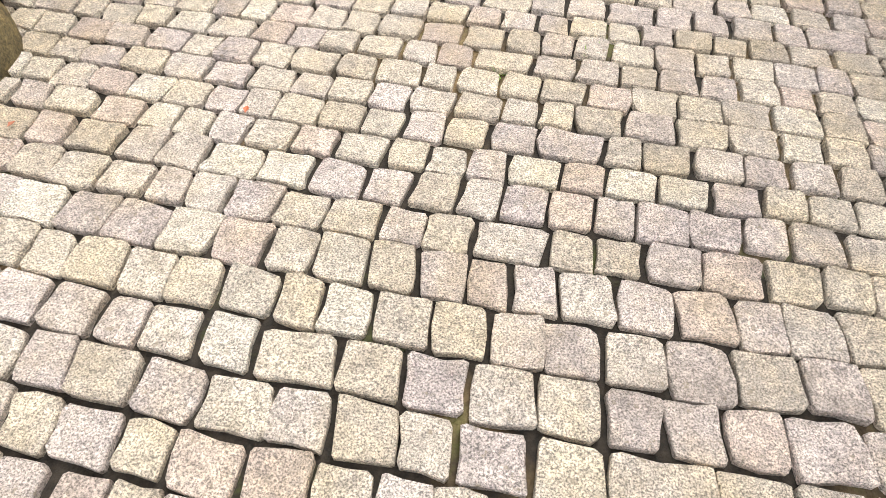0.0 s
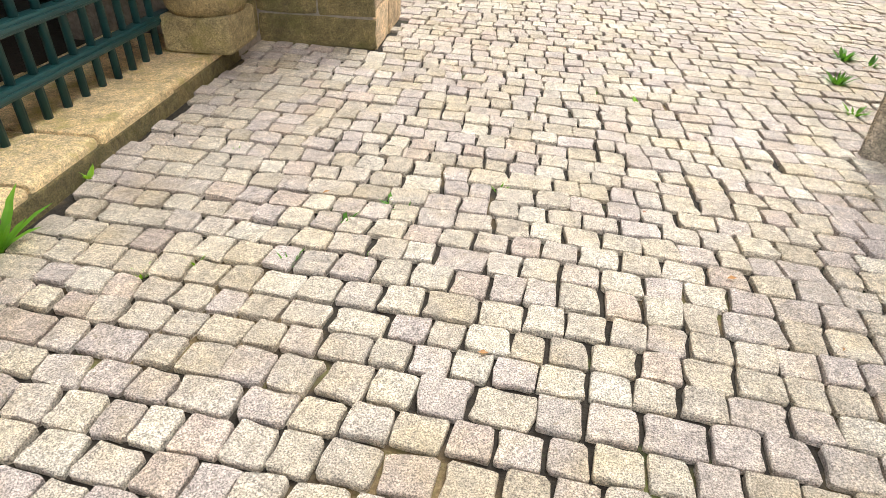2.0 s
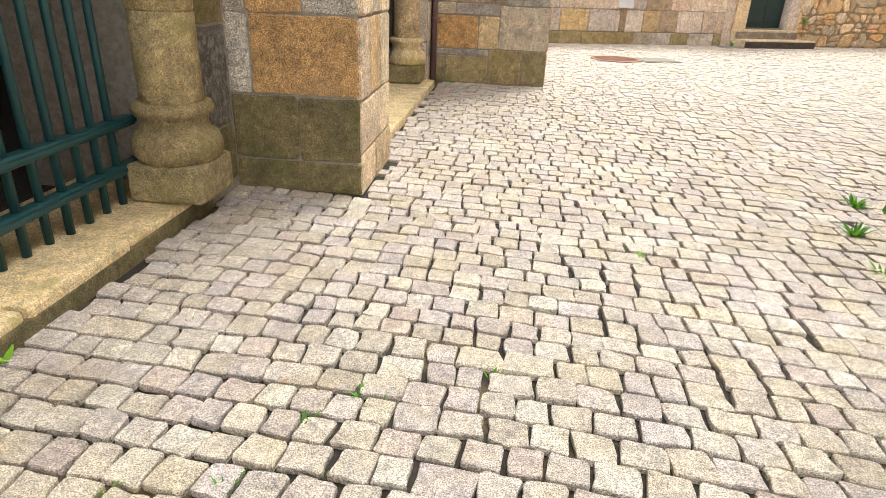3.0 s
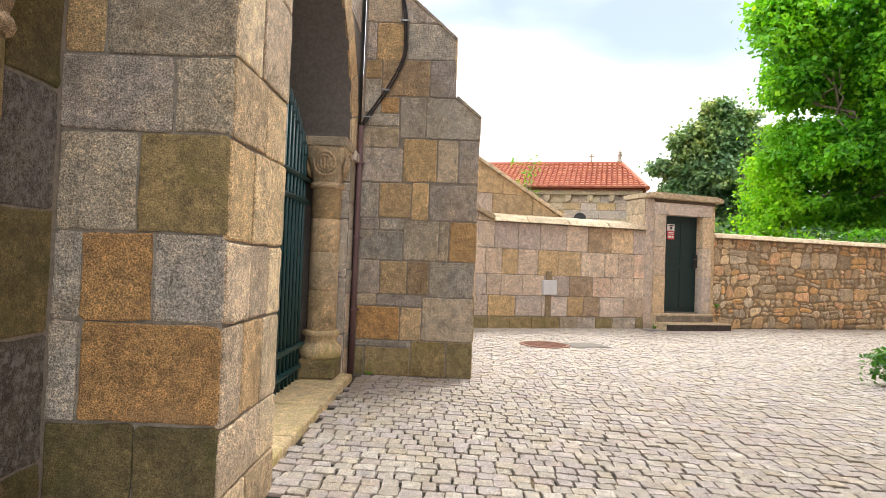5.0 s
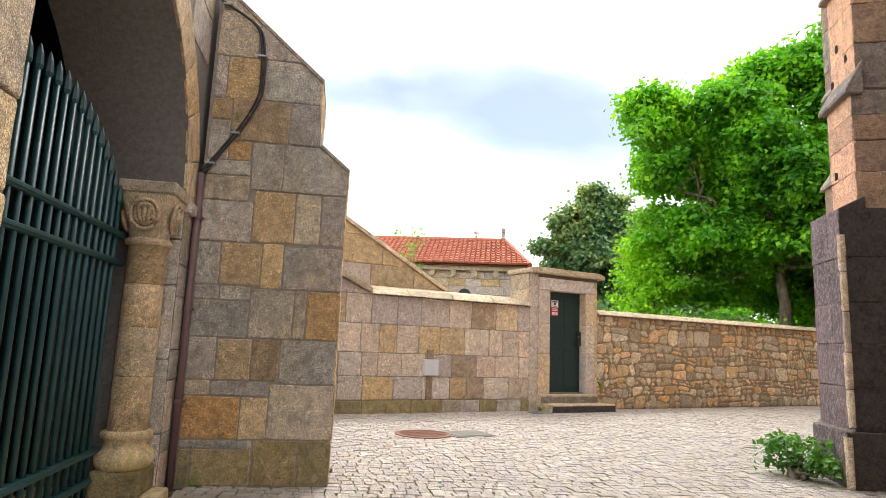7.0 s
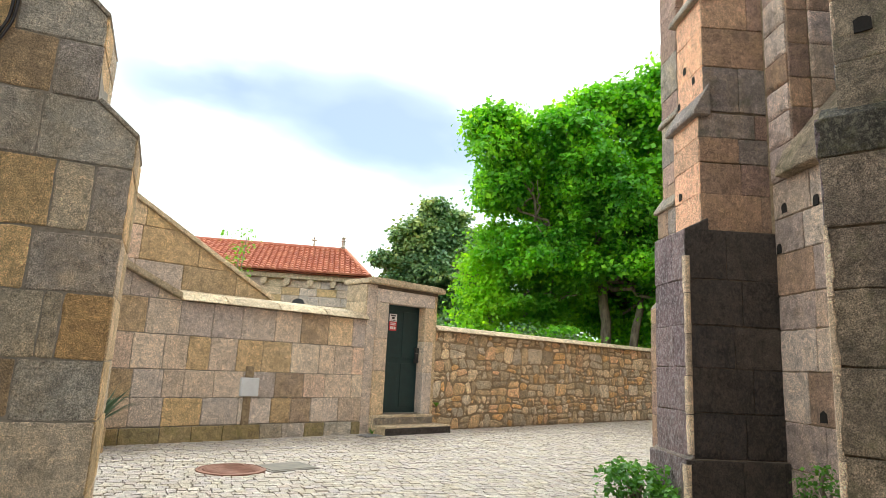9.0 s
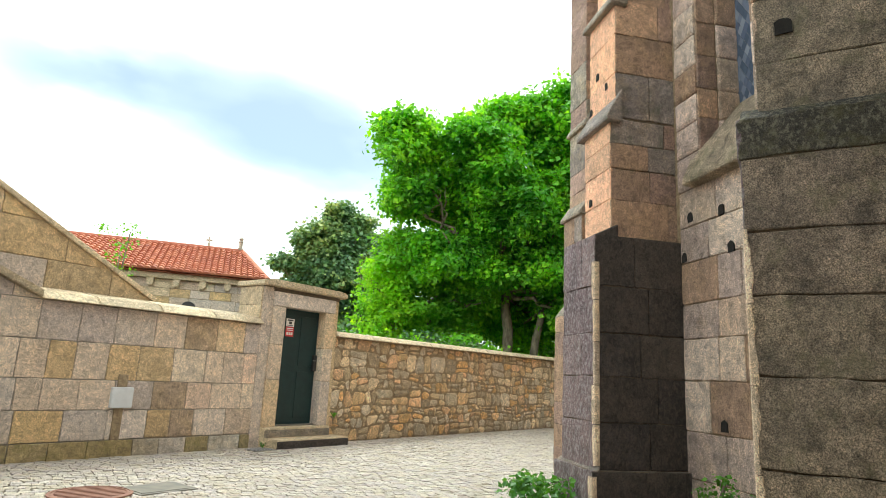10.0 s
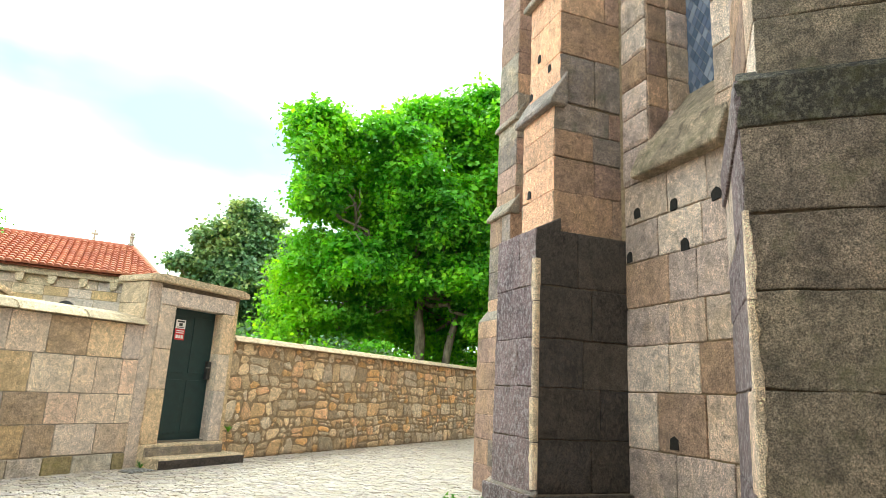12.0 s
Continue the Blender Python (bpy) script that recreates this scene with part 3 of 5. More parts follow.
def column(name, x, y, z0, label):
    """A round column on a moulded base, with a carved capital and an impost block."""
    ob = empty(name, label, "column", "columns of the gateway", at=(x, y, z0))
    h = 0.17
    part("plinth", boxed((-0.165, -0.165, 0), (0.165, 0.165, h), bevel=0.02), M_MOSSY, ob, "mossy square plinth")
    rings = [(0.17, h), (0.185, h + 0.03), (0.19, h + 0.07), (0.175, h + 0.115), (0.15, h + 0.13), (0.138, h + 0.16), (0.142, h + 0.19), (0.162, h + 0.2), (0.168, h + 0.22), (0.158, h + 0.245), (0.132, h + 0.25)]
    part("base", lathe(bmesh.new(), rings), M_MOSSY if "mossy" in label else M_SLAB, ob, "worn rounded base moulding", smooth=True)
    joints = [h + 0.245, 0.78, 1.12, 1.42, 1.7]
    for a, b in zip(joints, joints[1:]):
        part("drum", lathe(bmesh.new(), [(0.124, a), (0.13, a + 0.008), (0.129, b - 0.008), (0.124, b)]), M_MOSSY if "mossy" in label else M_TAN if rng.random() < 0.5 else M_WARM, ob, smooth=True)
    part("neck_ring", lathe(bmesh.new(), [(0.13, 1.695), (0.152, 1.705), (0.158, 1.725), (0.15, 1.745), (0.13, 1.75)]), M_WARM, ob, smooth=True)
    bm = bmesh.new()
    rows = []
    for z, r, sq in ((1.745, 0.132, 0.0), (1.85, 0.145, 0.25), (1.95, 0.165, 0.6), (2.04, 0.185, 0.9), (2.06, 0.185, 1.0)):
        row = []
        for i in range(32):
            t = 2 * math.pi * i / 32
            k = r / max(abs(math.cos(t)), abs(math.sin(t)))
            row.append(bm.verts.new(((r * (1 - sq) + k * sq) * math.cos(t), (r * (1 - sq) + k * sq) * math.sin(t), z)))
        rows.append(row)
    for a, b in zip(rows, rows[1:]):
        for i in range(32):
            bm.faces.new((a[i], a[(i + 1) % 32], b[(i + 1) % 32], b[i]))
    bm.faces.new(rows[-1])
    capital = part("capital", bm, M_WARM, ob, "carved leaf capital", smooth=True)
    for face in range(4):
        turn = Matrix.Rotation(face * math.pi / 2, 4, "Z")
        bm = bmesh.new()
        for k, s in enumerate((0.105, 0.07)):
            ring = [turn @ Vector((0.168 + 0.03 * (math.sin(t) * 0.5), s * math.cos(t) * 0.9, 1.91 + s * math.sin(t))) for t in [2 * math.pi * i / 16 for i in range(17)]]
            tube(bm, ring, 0.014, 6)
        for dy in (-0.04, 0, 0.04):
            tube(bm, [turn @ Vector((0.16, dy * 0.3, 1.83)), turn @ Vector((0.178, dy * 0.8, 1.9)), turn @ Vector((0.186, dy, 1.96))], [0.012, 0.02, 0.01], 6)
        part("carving", bm, M_WARM, capital, smooth=True)
    part("abacus", boxed((-0.22, -0.2, 2.06), (0.2, 0.22, 2.145), bevel=0.012), M_GATE, ob)
    return ob


col = column("column", -0.955, 5.80, 0.055, "round granite column with carved capital beside the gate")
column("column", -1.335, 2.06, 0.09, "round granite column with a mossy base beside the gate")
column("column", -1.335, -0.02, 0.09, "round granite column with a mossy base beside the gate")
tagged(part("jamb_trim", boxed((-1.55, 3.284, 0.05), (GX - 0.03, 3.40, 2.06), bevel=0.01), M_GATE), "dressed granite jamb of the archway", "trim", kind="structure")
bm = boxed((-1.0, 5.985, 2.06), (GX + 0.045, 6.21, 2.15), bevel=0.012)
tagged(part("impost_trim", bm, M_GATE), "plain granite impost under the arch", "trim", kind="structure")

# sills under the gates
sill_a = empty("door_sill_1", "worn granite threshold slabs with moss at the front edge", "threshold", kind="structure")
for y0, y1 in ((-0.25, 0.62), (0.625, 0.98), (0.985, 1.52), (1.525, 2.46)):
    part("slab", boxed((-1.95, y0, -0.1), (-1.275 + rng.uniform(-0.006, 0.006), y1, 0.09 + rng.uniform(-0.004, 0.004)), bevel=0.018), M_SLAB, sill_a)
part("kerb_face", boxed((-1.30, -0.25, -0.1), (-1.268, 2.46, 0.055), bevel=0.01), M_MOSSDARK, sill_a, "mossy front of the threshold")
sill_b = empty("door_sill_2", "granite threshold slabs under the second gate", "threshold", kind="structure")
for y0, y1 in ((3.205, 3.9), (3.905, 4.7), (4.705, 5.45), (5.455, 6.0)):
    part("slab", boxed((-1.6, y0, -0.1), (-0.69 + rng.uniform(-0.006, 0.006), y1, 0.052 + rng.uniform(-0.003, 0.003)), bevel=0.016), M_SLAB, sill_b)


def iron_gate(name, x, y0, y1, z0, rails, height, step, label):
    """A fence of round bars with spear tips, held by flat rails."""
    ob = empty(name, label, "gate", "iron gates of the arcade", at=(x, y0, z0))
    n = int((y1 - y0) / step)
    for i in range(n + 1):
        y = i * step
        top = height(y + y0) - z0
        part("bar", tube(bmesh.new(), [(0, y, 0), (0, y, top - 0.13)], 0.0165, 10), M_IRON, ob, smooth=True)
        part("spear_tip", lathe(bmesh.new(), [(0.0165, top - 0.14), (0.026, top - 0.115), (0.020, top - 0.05), (0.003, top)], 8, (0, y, 0)), M_IRON, ob)
    for z in rails:
        bm = boxed((-0.027, -0.06, z - 0.022 - z0), (0.027, y1 - y0 + 0.09, z + 0.022 - z0), bevel=0.008)
        box(bm, (0.026, -0.06, z - 0.008 - z0), (0.034, y1 - y0 + 0.09, z + 0.008 - z0), bevel=0.003)
        part("rail", bm, M_IRON, ob)
    return ob


iron_gate("iron_gate", -1.12, 3.44, 5.66, 0.05, (0.165, 0.35, 1.615, 1.81), lambda y: 2.56 - 0.34 * (abs(y - 4.48) / 1.03) ** 2.2, 0.108, "dark green wrought-iron gate of spear-tipped bars")
iron_gate("iron_gate", -1.52, 0.06, 1.93, 0.086, (0.235, 0.425, 1.71, 1.83), lambda y: 2.46 - 0.40 * ((y - 1.0) / 0.9) ** 2, 0.1135, "dark green wrought-iron gate of spear-tipped bars")

# the unlit room behind the gates, its shade put into near-black surfaces
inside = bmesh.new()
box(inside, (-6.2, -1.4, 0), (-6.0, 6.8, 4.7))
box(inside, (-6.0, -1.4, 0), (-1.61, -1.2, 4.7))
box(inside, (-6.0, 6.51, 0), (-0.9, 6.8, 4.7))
tagged(part("wall_inside", inside, M_INSIDE_UNLIT), "plaster walls behind the gates, coloured near-black for the unlit room", "wall", kind="structure")
tagged(part("floor_inside", boxed((-6.0, -1.2, -0.1), (-1.61, 6.5, 0.03)), M_INSIDE_UNLIT), "stone floor behind the gates, coloured near-black for the unlit room", "floor", kind="structure")
tagged(part("ceiling_inside", boxed((-6.2, -1.4, 4.7), (-0.72, 6.8, 4.9)), M_INSIDE_UNLIT), "ceiling of the gate building, coloured near-black for the unlit room", "ceiling", kind="structure")

# ---- stepped buttress beside the gate ----
BO, BD = Vector((-0.715, 6.23)), Vector((1.0, 0.0))
BM = face_frame(BO, BD)
BACK = 0.72
outline = [(-0.02, -0.1), (1.15, -0.1), (1.15, 2.55), (0.905, 2.76), (0.882, 3.33), (0.46, 3.71), (-0.02, 4.12)]
gate_buttress = empty("buttress", "stepped granite buttress of grey and orange blocks with sloping top", "buttress", at=(*BO, 0))
bm = prism(bmesh.new(), [(u - (0.006 if u > 0.8 else 0), v - 0.006) for u, v in outline], BM @ Matrix.Translation((0, 0, -0.008)), BACK - 0.018)
core = part("core", bm, M_MORTAR)
core.parent, core.matrix_parent_inverse = gate_buttress, Matrix.Translation((-BO.x, -BO.y, 0))
laid(core, BM, [
    (0.0, 0.28, (0.0, 0.095, 0.548), "mM"), (0.0, 0.35, (0.548, 0.893, 1.15), "mM"), (0.28, 0.348, (0.0, 0.43), "g"), (0.28, 0.348, (0.43, 0.548), "g"),
    (0.348, 0.677, (0.0, 0.43, 0.643), "ot"), (0.35, 0.777, (0.643, 1.15), "g"), (0.677, 0.797, (0.0, 0.191, 0.643), "gg"),
    (0.797, 1.127, (0.0, 0.216, 0.485, 0.70), "gtb"), (0.777, 1.13, (0.70, 1.15), "g")], rng=rng)
laid(core, BM, [
    (1.127, 1.42, (0.0, 0.435), "g"), (1.13, 1.525, (0.435, 0.784, 0.884, 1.15), "ggo"), (1.42, 1.54, (0.0, 0.197, 0.435), "gg"), (1.54, 1.888, (0.0, 0.18, 0.50), "gt"),
    (1.525, 1.9, (0.50, 0.675), "t"), (1.525, 1.885, (0.675, 1.15), "g"), (1.888, 2.23, (0.0, 0.40), "g"), (1.9, 2.33, (0.40, 0.738, 0.948, 1.15), "tgg")], rng=rng)
laid(core, BM, [
    (2.23, 2.444, (0.0, 0.355), "g"), (2.444, 2.572, (0.0, 0.355), "g"), (2.572, 2.916, (0.0, 0.163), "g"), (2.572, 2.74, (0.163, 0.345), "o"), (2.33, 2.74, (0.355, 0.615), "g"),
    (2.74, 3.11, (0.163, 0.64, 0.892), "bg"), (2.916, 3.10, (0.0, 0.163), "t"), (3.10, 3.475, (0.0, 0.10, 0.40), "gt")], rng=rng)
for poly in ([(0.615, 2.33), (1.15, 2.33), (1.15, 2.545), (0.905, 2.74), (0.615, 2.74)], [(0.40, 3.11), (0.89, 3.11), (0.882, 3.325), (0.715, 3.475), (0.40, 3.475)],
             [(0.0, 3.475), (0.335, 3.475), (0.335, 3.81), (0.0, 4.09)], [(0.335, 3.475), (0.715, 3.475), (0.46, 3.70), (0.335, 3.81)]):
    stone(core, "stone", poly, BM, M_GATE, rng=rng)
# End faces take warm stone that carries the light falling on them.
BE = face_frame(BO + BD * 1.15, (-BD.y, BD.x))
ashlar(core, BE, 0.0, BACK, [0, 0.35, 0.777, 1.13, 1.525, 1.885, 2.33, 2.54], (0.35, 0.5), [(2, M_WARM), (1, M_TAN)], rng)
BE2 = face_frame(BO + BD * 0.888, (-BD.y, BD.x))
ashlar(core, BE2, 0.0, BACK, [2.76, 3.11, 3.32], (0.35, 0.5), [(1, M_WARM)], rng)
for (u0, v0), (u1, v1) in (((0.905, 2.755), (1.15, 2.55)), ((0.0, 4.10), (0.885, 3.325))):
    a = BM @ Matrix.Translation((u0, v0, 0)) @ Matrix.Rotation(math.atan2(v1 - v0, u1 - u0), 4, "Z")
    ln = math.hypot(u1 - u0, v1 - v0)
    part("weathering_slab", boxed((0, -0.01, -BACK), (ln, 0.022, 0.014), a, 0.008), M_GATE, core, "sloping weathered top slab")

# downpipe and cable on the buttress
pipe = empty("downpipe", "thin purple-brown metal pipe fixed in the corner of the buttress", "pipe", at=(-0.733, 6.185, 0.0))
part("pipe", tube(bmesh.new(), [(0, 0, -0.02), (0, 0, 2.43)], 0.026, 12), M_PIPE, pipe, smooth=True)
for z in (0.62, 1.32, 2.05):
    bracket = part("pipe_bracket", lathe(bmesh.new(), [(0.034, z), (0.036, z + 0.006), (0.036, z + 0.022), (0.034, z + 0.028)], 14), M_PIPE, pipe)
    part("bracket_pin", boxed((-0.01, 0.0, z + 0.006), (0.05, 0.07, z + 0.022)), M_PIPE, bracket)
cable = empty("cable", "pair of black cables clipped up the buttress", "cable", at=(0, 0, 0))
spots = [(-0.02, 2.44), (0.097, 2.62), (0.25, 2.86), (0.345, 3.06), (0.378, 3.22), (0.362, 3.57), (0.30, 3.75), (0.106, 3.88), (0.003, 3.94)]
for off in (0.0, 0.022):
    pts = [BM @ Vector((u + off, v - off * 0.4, 0.045)) for u, v in spots]
    fine = []
    for i in range(len(pts) - 1):
        p0, p1, p2, p3 = pts[max(i - 1, 0)], pts[i], pts[i + 1], pts[min(i + 2, len(pts) - 1)]
        for k in range(5):
            t = k / 5
            fine.append(0.5 * ((2 * p1) + (p2 - p0) * t + (2 * p0 - 5 * p1 + 4 * p2 - p3) * t * t + (3 * p1 - p0 - 3 * p2 + p3) * t ** 3))
    part("wire", tube(bmesh.new(), fine + [pts[-1]], 0.010, 8), M_CABLE, cable, smooth=True)
for u, v in ((0.03, 2.52), (0.20, 2.79), (0.366, 3.48), (0.05, 3.91)):
    part("cable_clip", boxed((u - 0.03, v - 0.008, 0.0), (u + 0.05, v + 0.008, 0.062), BM, 0.003), M_METAL, cable)

# ---- garden wall with the door ----
WM = face_frame(WALL_O, WALL_D)
TH = 0.45
wall_garden = tagged(part("wall_garden", prism(bmesh.new(), [(-4, -0.1), (3.80, -0.1), (3.80, 1.92), (0.60, 1.92), (-0.3, 2.325), (-4, 3.99)], WM @ Matrix.Translation((0, 0, -0.011)), TH), M_MORTAR),
                     "garden wall of squared granite blocks", "wall", kind="structure")
ashlar(wall_garden, WM @ Matrix.Translation((0, 0, 0.03)), -4, 3.80, [-0.02, 0.21], (0.3, 0.6), [(3, M_MOSSY), (1, M_GATE)], rng)
ashlar(wall_garden, WM, -4, 3.80, [0.21, 0.59, 0.97, 1.44, 1.92], (0.28, 0.55), [(12, M_WALLA), (2, M_TAN), (1, M_BROWN)], rng)
ashlar(wall_garden, WM, -4, 0.60, [1.92, 2.3, 2.7, 3.1, 3.5, 4.3], (0.3, 0.6), [(1, M_WALLA)], rng, cuts=[((0.60, 1.92), (0.41, 0.912))])
cope = empty("coping", "pale weathered granite coping slabs", "coping", kind="structure")
edges = [0.58, 1.25, 2.1, 2.95, 3.83]
for a, b in zip(edges, edges[1:]):
    bm = prism(bmesh.new(), [(a + 0.003, 1.925), (b - 0.003, 1.925), (b - 0.003, 2.0), (a + 0.003, 2.0)], WM @ Matrix.Translation((0, 0, 0.10)), TH + 0.2)
    for v in bm.verts:
        if v.co.z > 1.97:
            back = (WM.inverted() @ v.co).z < -0.1
            v.co.z += 0.12 if back else 0.03
            if not back:
                v.co += Vector((-WALL_D.y, WALL_D.x, 0)) * 0.13
    bmesh.ops.bevel(bm, geom=bm.edges[:], offset=0.012, segments=2, affect="EDGES")
    part("coping_slab", bm, M_COPE, cope)
for k in range(5):
    a, b = 0.58 - k * 0.9, 0.58 - (k + 1) * 0.9
    z = lambda u: 1.925 + (0.60 - u) * 0.45
    bm = prism(bmesh.new(), [(b + 0.003, z(b)), (a - 0.003, z(a)), (a - 0.003, z(a) + 0.09), (b + 0.003, z(b) + 0.09)], WM @ Matrix.Translation((0, 0, 0.10)), TH + 0.2)
    bmesh.ops.bevel(bm, geom=bm.edges[:], offset=0.012, segments=2, affect="EDGES")
    part("coping_slab", bm, M_COPE, cope)

# sloping stair wall behind the garden wall
GM = face_frame(WALL_O + Vector((-WALL_D.y, WALL_D.x)) * 0.62, WALL_D)
wall_slope = tagged(part("wall_slope", prism(bmesh.new(), [(-5, 0), (2.28, 0), (2.28, 2.12), (-5, 6.13)], GM @ Matrix.Translation((0, 0, -0.012)), 0.45), M_MORTAR_TAN),
                    "sloping granite wall behind the garden wall", "wall", kind="structure")
ashlar(wall_slope, GM, -5, 2.28, [1.5, 2.0, 2.5, 3.0, 3.5, 4.0, 4.6, 5.9], (0.5, 1.0), [(2, M_WALLA), (2, M_TAN)], rng, cuts=[((2.28, 2.12), (0.4826, 0.8759))])
a = GM @ Matrix.Translation((-5, 6.13, 0)) @ Matrix.Rotation(math.atan2(-4.01, 7.28), 4, "Z")
part("slope_coping", boxed((0, 0, -0.5), (8.33, 0.07, 0.05), a, 0.012), M_COPE, wall_slope)

# portal
portal = empty("door_portal", "granite door surround with projecting cap slab", "door surround", kind="structure", at=(0, 0, 0))
PD = 0.62
part("jamb_block", boxed((3.80, -0.1, -PD), (4.0, 2.56, 0.005), WM, 0.012), M_WALLA, portal)
for z0, z1 in ((1.94, 2.25), (2.255, 2.56)):
    part("end_stone", boxed((3.775, z0, -PD), (3.80, z1, -0.01), WM, 0.006), M_COPE, portal)
for u0, u1 in ((4.0, 4.265), (5.145, 5.37)):
    for z0, z1 in ((0.30, 1.05), (1.055, 1.62), (1.625, 2.255)):
        part("jamb", boxed((u0, z0, -0.4), (u1, z1, 0.035 + rng.uniform(-0.004, 0.004)), WM, 0.012), M_WALLA, portal)
part("lintel", boxed((4.0, 2.26, -0.4), (5.375, 2.50, 0.038), WM, 0.014), M_WALLA, portal)
part("infill", boxed((4.0, 2.50, -PD), (5.48, 2.57, 0.0), WM, 0.01), M_MORTAR_DARK, portal)
part("jamb_block", boxed((5.372, -0.1, -PD), (5.50, 2.55, -0.03), WM, 0.012), M_RUBBLE, portal)
bm = prism(bmesh.new(), [(3.74, 2.57), (5.60, 2.56), (5.60, 2.64), (5.45, 2.68), (3.95, 2.69), (3.74, 2.66)], WM @ Matrix.Translation((0, 0, 0.10)), PD + 0.18)
bmesh.ops.bevel(bm, geom=bm.edges[:], offset=0.015, segments=2, affect="EDGES")
part("cap_slab", bm, M_COPE, portal, "weathered cap slab")
for z0, z1, out, u0, u1 in ((-0.1, 0.14, 0.42, 4.04, 5.56), (0.0, 0.30, 0.13, 4.0, 5.37)):
    steps = part("step", boxed((u0, z0, -0.3), (u1, z1, out), WM, 0.018), M_COPE, portal, "worn pale granite step")

# Dark strips on the risers: the steps' shade put into stone colour.
part("riser", boxed((4.005, 0.145, 0.12), (5.365, 0.265, 0.134), WM, 0.003), M_CHURCH, portal, "dark step riser, its shade put into the colour")
part("riser", boxed((4.045, -0.05, 0.41), (5.555, 0.115, 0.424), WM, 0.003), M_CHURCH_BLACK, portal, "dark step riser, its shade put into the colour")
door = empty("door_1", "closed dark green metal door with a warning sign", "door", kind="structure", at=(0, 0, 0))
leaf = part("door_leaf", boxed((4.265, 0.305, -0.20), (5.145, 2.258, -0.15), WM, 0.004), M_DOOR, door)
for u0, u1, z0, z1 in ((4.33, 4.68, 0.42, 1.2), (4.75, 5.08, 0.42, 1.2), (4.33, 4.68, 1.3, 2.15), (4.75, 5.08, 1.3, 2.15)):
    part("door_panel", boxed((u0, z0, -0.152), (u1, z1, -0.141), WM, 0.004), M_DOOR, leaf)
part("threshold_plate", boxed((4.265, 0.30, -0.15), (5.145, 0.325, -0.06), WM, 0.003), M_OLDIRON, door)
part("lock_box", boxed((5.06, 1.22, -0.15), (5.13, 1.5, -0.085), WM, 0.006), M_BLACK, door, "black lock case")
part("door_handle", tube(bmesh.new(), [WM @ Vector(p) for p in ((5.09, 1.40, -0.09), (5.09, 1.40, -0.04), (5.0, 1.40, -0.04))], 0.009, 8), M_OLDIRON, door)
for i in range(3):
    part("hinge", tube(bmesh.new(), [WM @ Vector((4.285, z, -0.145)) for z in (0.55 + 0.7 * i, 0.67 + 0.7 * i)], 0.012, 8), M_OLDIRON, door)
sign = empty("sign", "small white and red warning sign on the door", "sign", at=(0, 0, 0))
part("sign_plate", boxed((4.42, 1.955, -0.141), (4.59, 2.09, -0.136), WM), M_WHITE, sign)
part("sign_plate", boxed((4.42, 1.785, -0.141), (4.59, 1.95, -0.136), WM), M_RED, sign)
for u0, u1, z0, z1, mt in ((4.445, 4.565, 2.05, 2.075, M_BLACK), (4.475, 4.535, 1.995, 2.04, M_BLACK), (4.445, 4.565, 1.97, 1.98, M_BLACK), (4.44, 4.57, 1.915, 1.93, M_WHITE), (4.44, 4.57, 1.885, 1.90, M_WHITE), (4.44, 4.48, 1.81, 1.86, M_WHITE), (4.49, 4.52, 1.81, 1.86, M_WHITE), (4.53, 4.57, 1.81, 1.86, M_WHITE)):
    part("printed_bar", boxed((u0, z0, -0.136), (u1, z1, -0.1345), WM), mt, sign)

meter = empty("meter_box", "light grey utility box mounted on the garden wall", "utility box", at=(0, 0, 0))
part("box_body", boxed((1.585, 0.615, 0.0), (1.865, 0.885, 0.07), WM, 0.012), M_BOX, meter)
part("box_lid", boxed((1.592, 0.622, 0.068), (1.858, 0.878, 0.078), WM, 0.004), M_BOX, meter)
part("mortar_chase", boxed((1.66, 0.0, 0.0), (1.78, 0.615, 0.022), WM, 0.006), M_MORTAR_TAN, meter, "mortar strip over a buried conduit")
part("mortar_patch", boxed((1.66, 0.886, 0.0), (1.79, 1.05, 0.02), WM, 0.006), M_MORTAR_TAN, meter)

# rubble wall
wall_rubble = tagged(part("wall_rubble", prism(bmesh.new(), [(5.50, -0.1), (24, -0.1), (24, 1.85), (5.50, 1.87)], WM @ Matrix.Translation((0, 0, -0.10)), 0.45), M_MORTAR_TAN),
                     "rubble garden wall of ochre and brown granite", "wall", kind="structure")
RM = WM @ Matrix.Translation((0, 0, -0.10))
cope_b = empty("coping", "pale granite coping slabs on the rubble wall", "coping", kind="structure")
u = 5.52
while u < 23.5:
    ln = rng.uniform(1.0, 1.7)
    bm = prism(bmesh.new(), [(u + 0.003, 1.865), (u + ln - 0.003, 1.865), (u + ln - 0.003, 1.935), (u + 0.003, 1.935)], RM @ Matrix.Translation((0, 0, 0.12)), 0.68)
    for v in bm.verts:
        if v.co.z > 1.9:
            back = (RM.inverted() @ v.co).z < -0.1
            v.co.z += 0.08 if back else 0.02
            if not back:
                v.co += Vector((-WALL_D.y, WALL_D.x, 0)) * 0.12
    bmesh.ops.bevel(bm, geom=bm.edges[:], offset=0.014, segments=2, affect="EDGES")
    part("coping_slab", bm, M_COPE, cope_b)
    u += ln
rr = random.Random(5)
ph = [rr.uniform(0, 6.28) for _ in range(24)]
bed = lambda k, u: RZ[k] + (0.030 * math.sin(2.1 * u + ph[k]) + 0.022 * math.sin(5.3 * u + 2 * ph[k]) if 0 < k < len(RZ) - 1 else 0.0)
RZ = [-0.02]
while RZ[-1] < 1.66:
    RZ.append(RZ[-1] + rr.uniform(0.17, 0.33))
RZ[-1] = 1.86
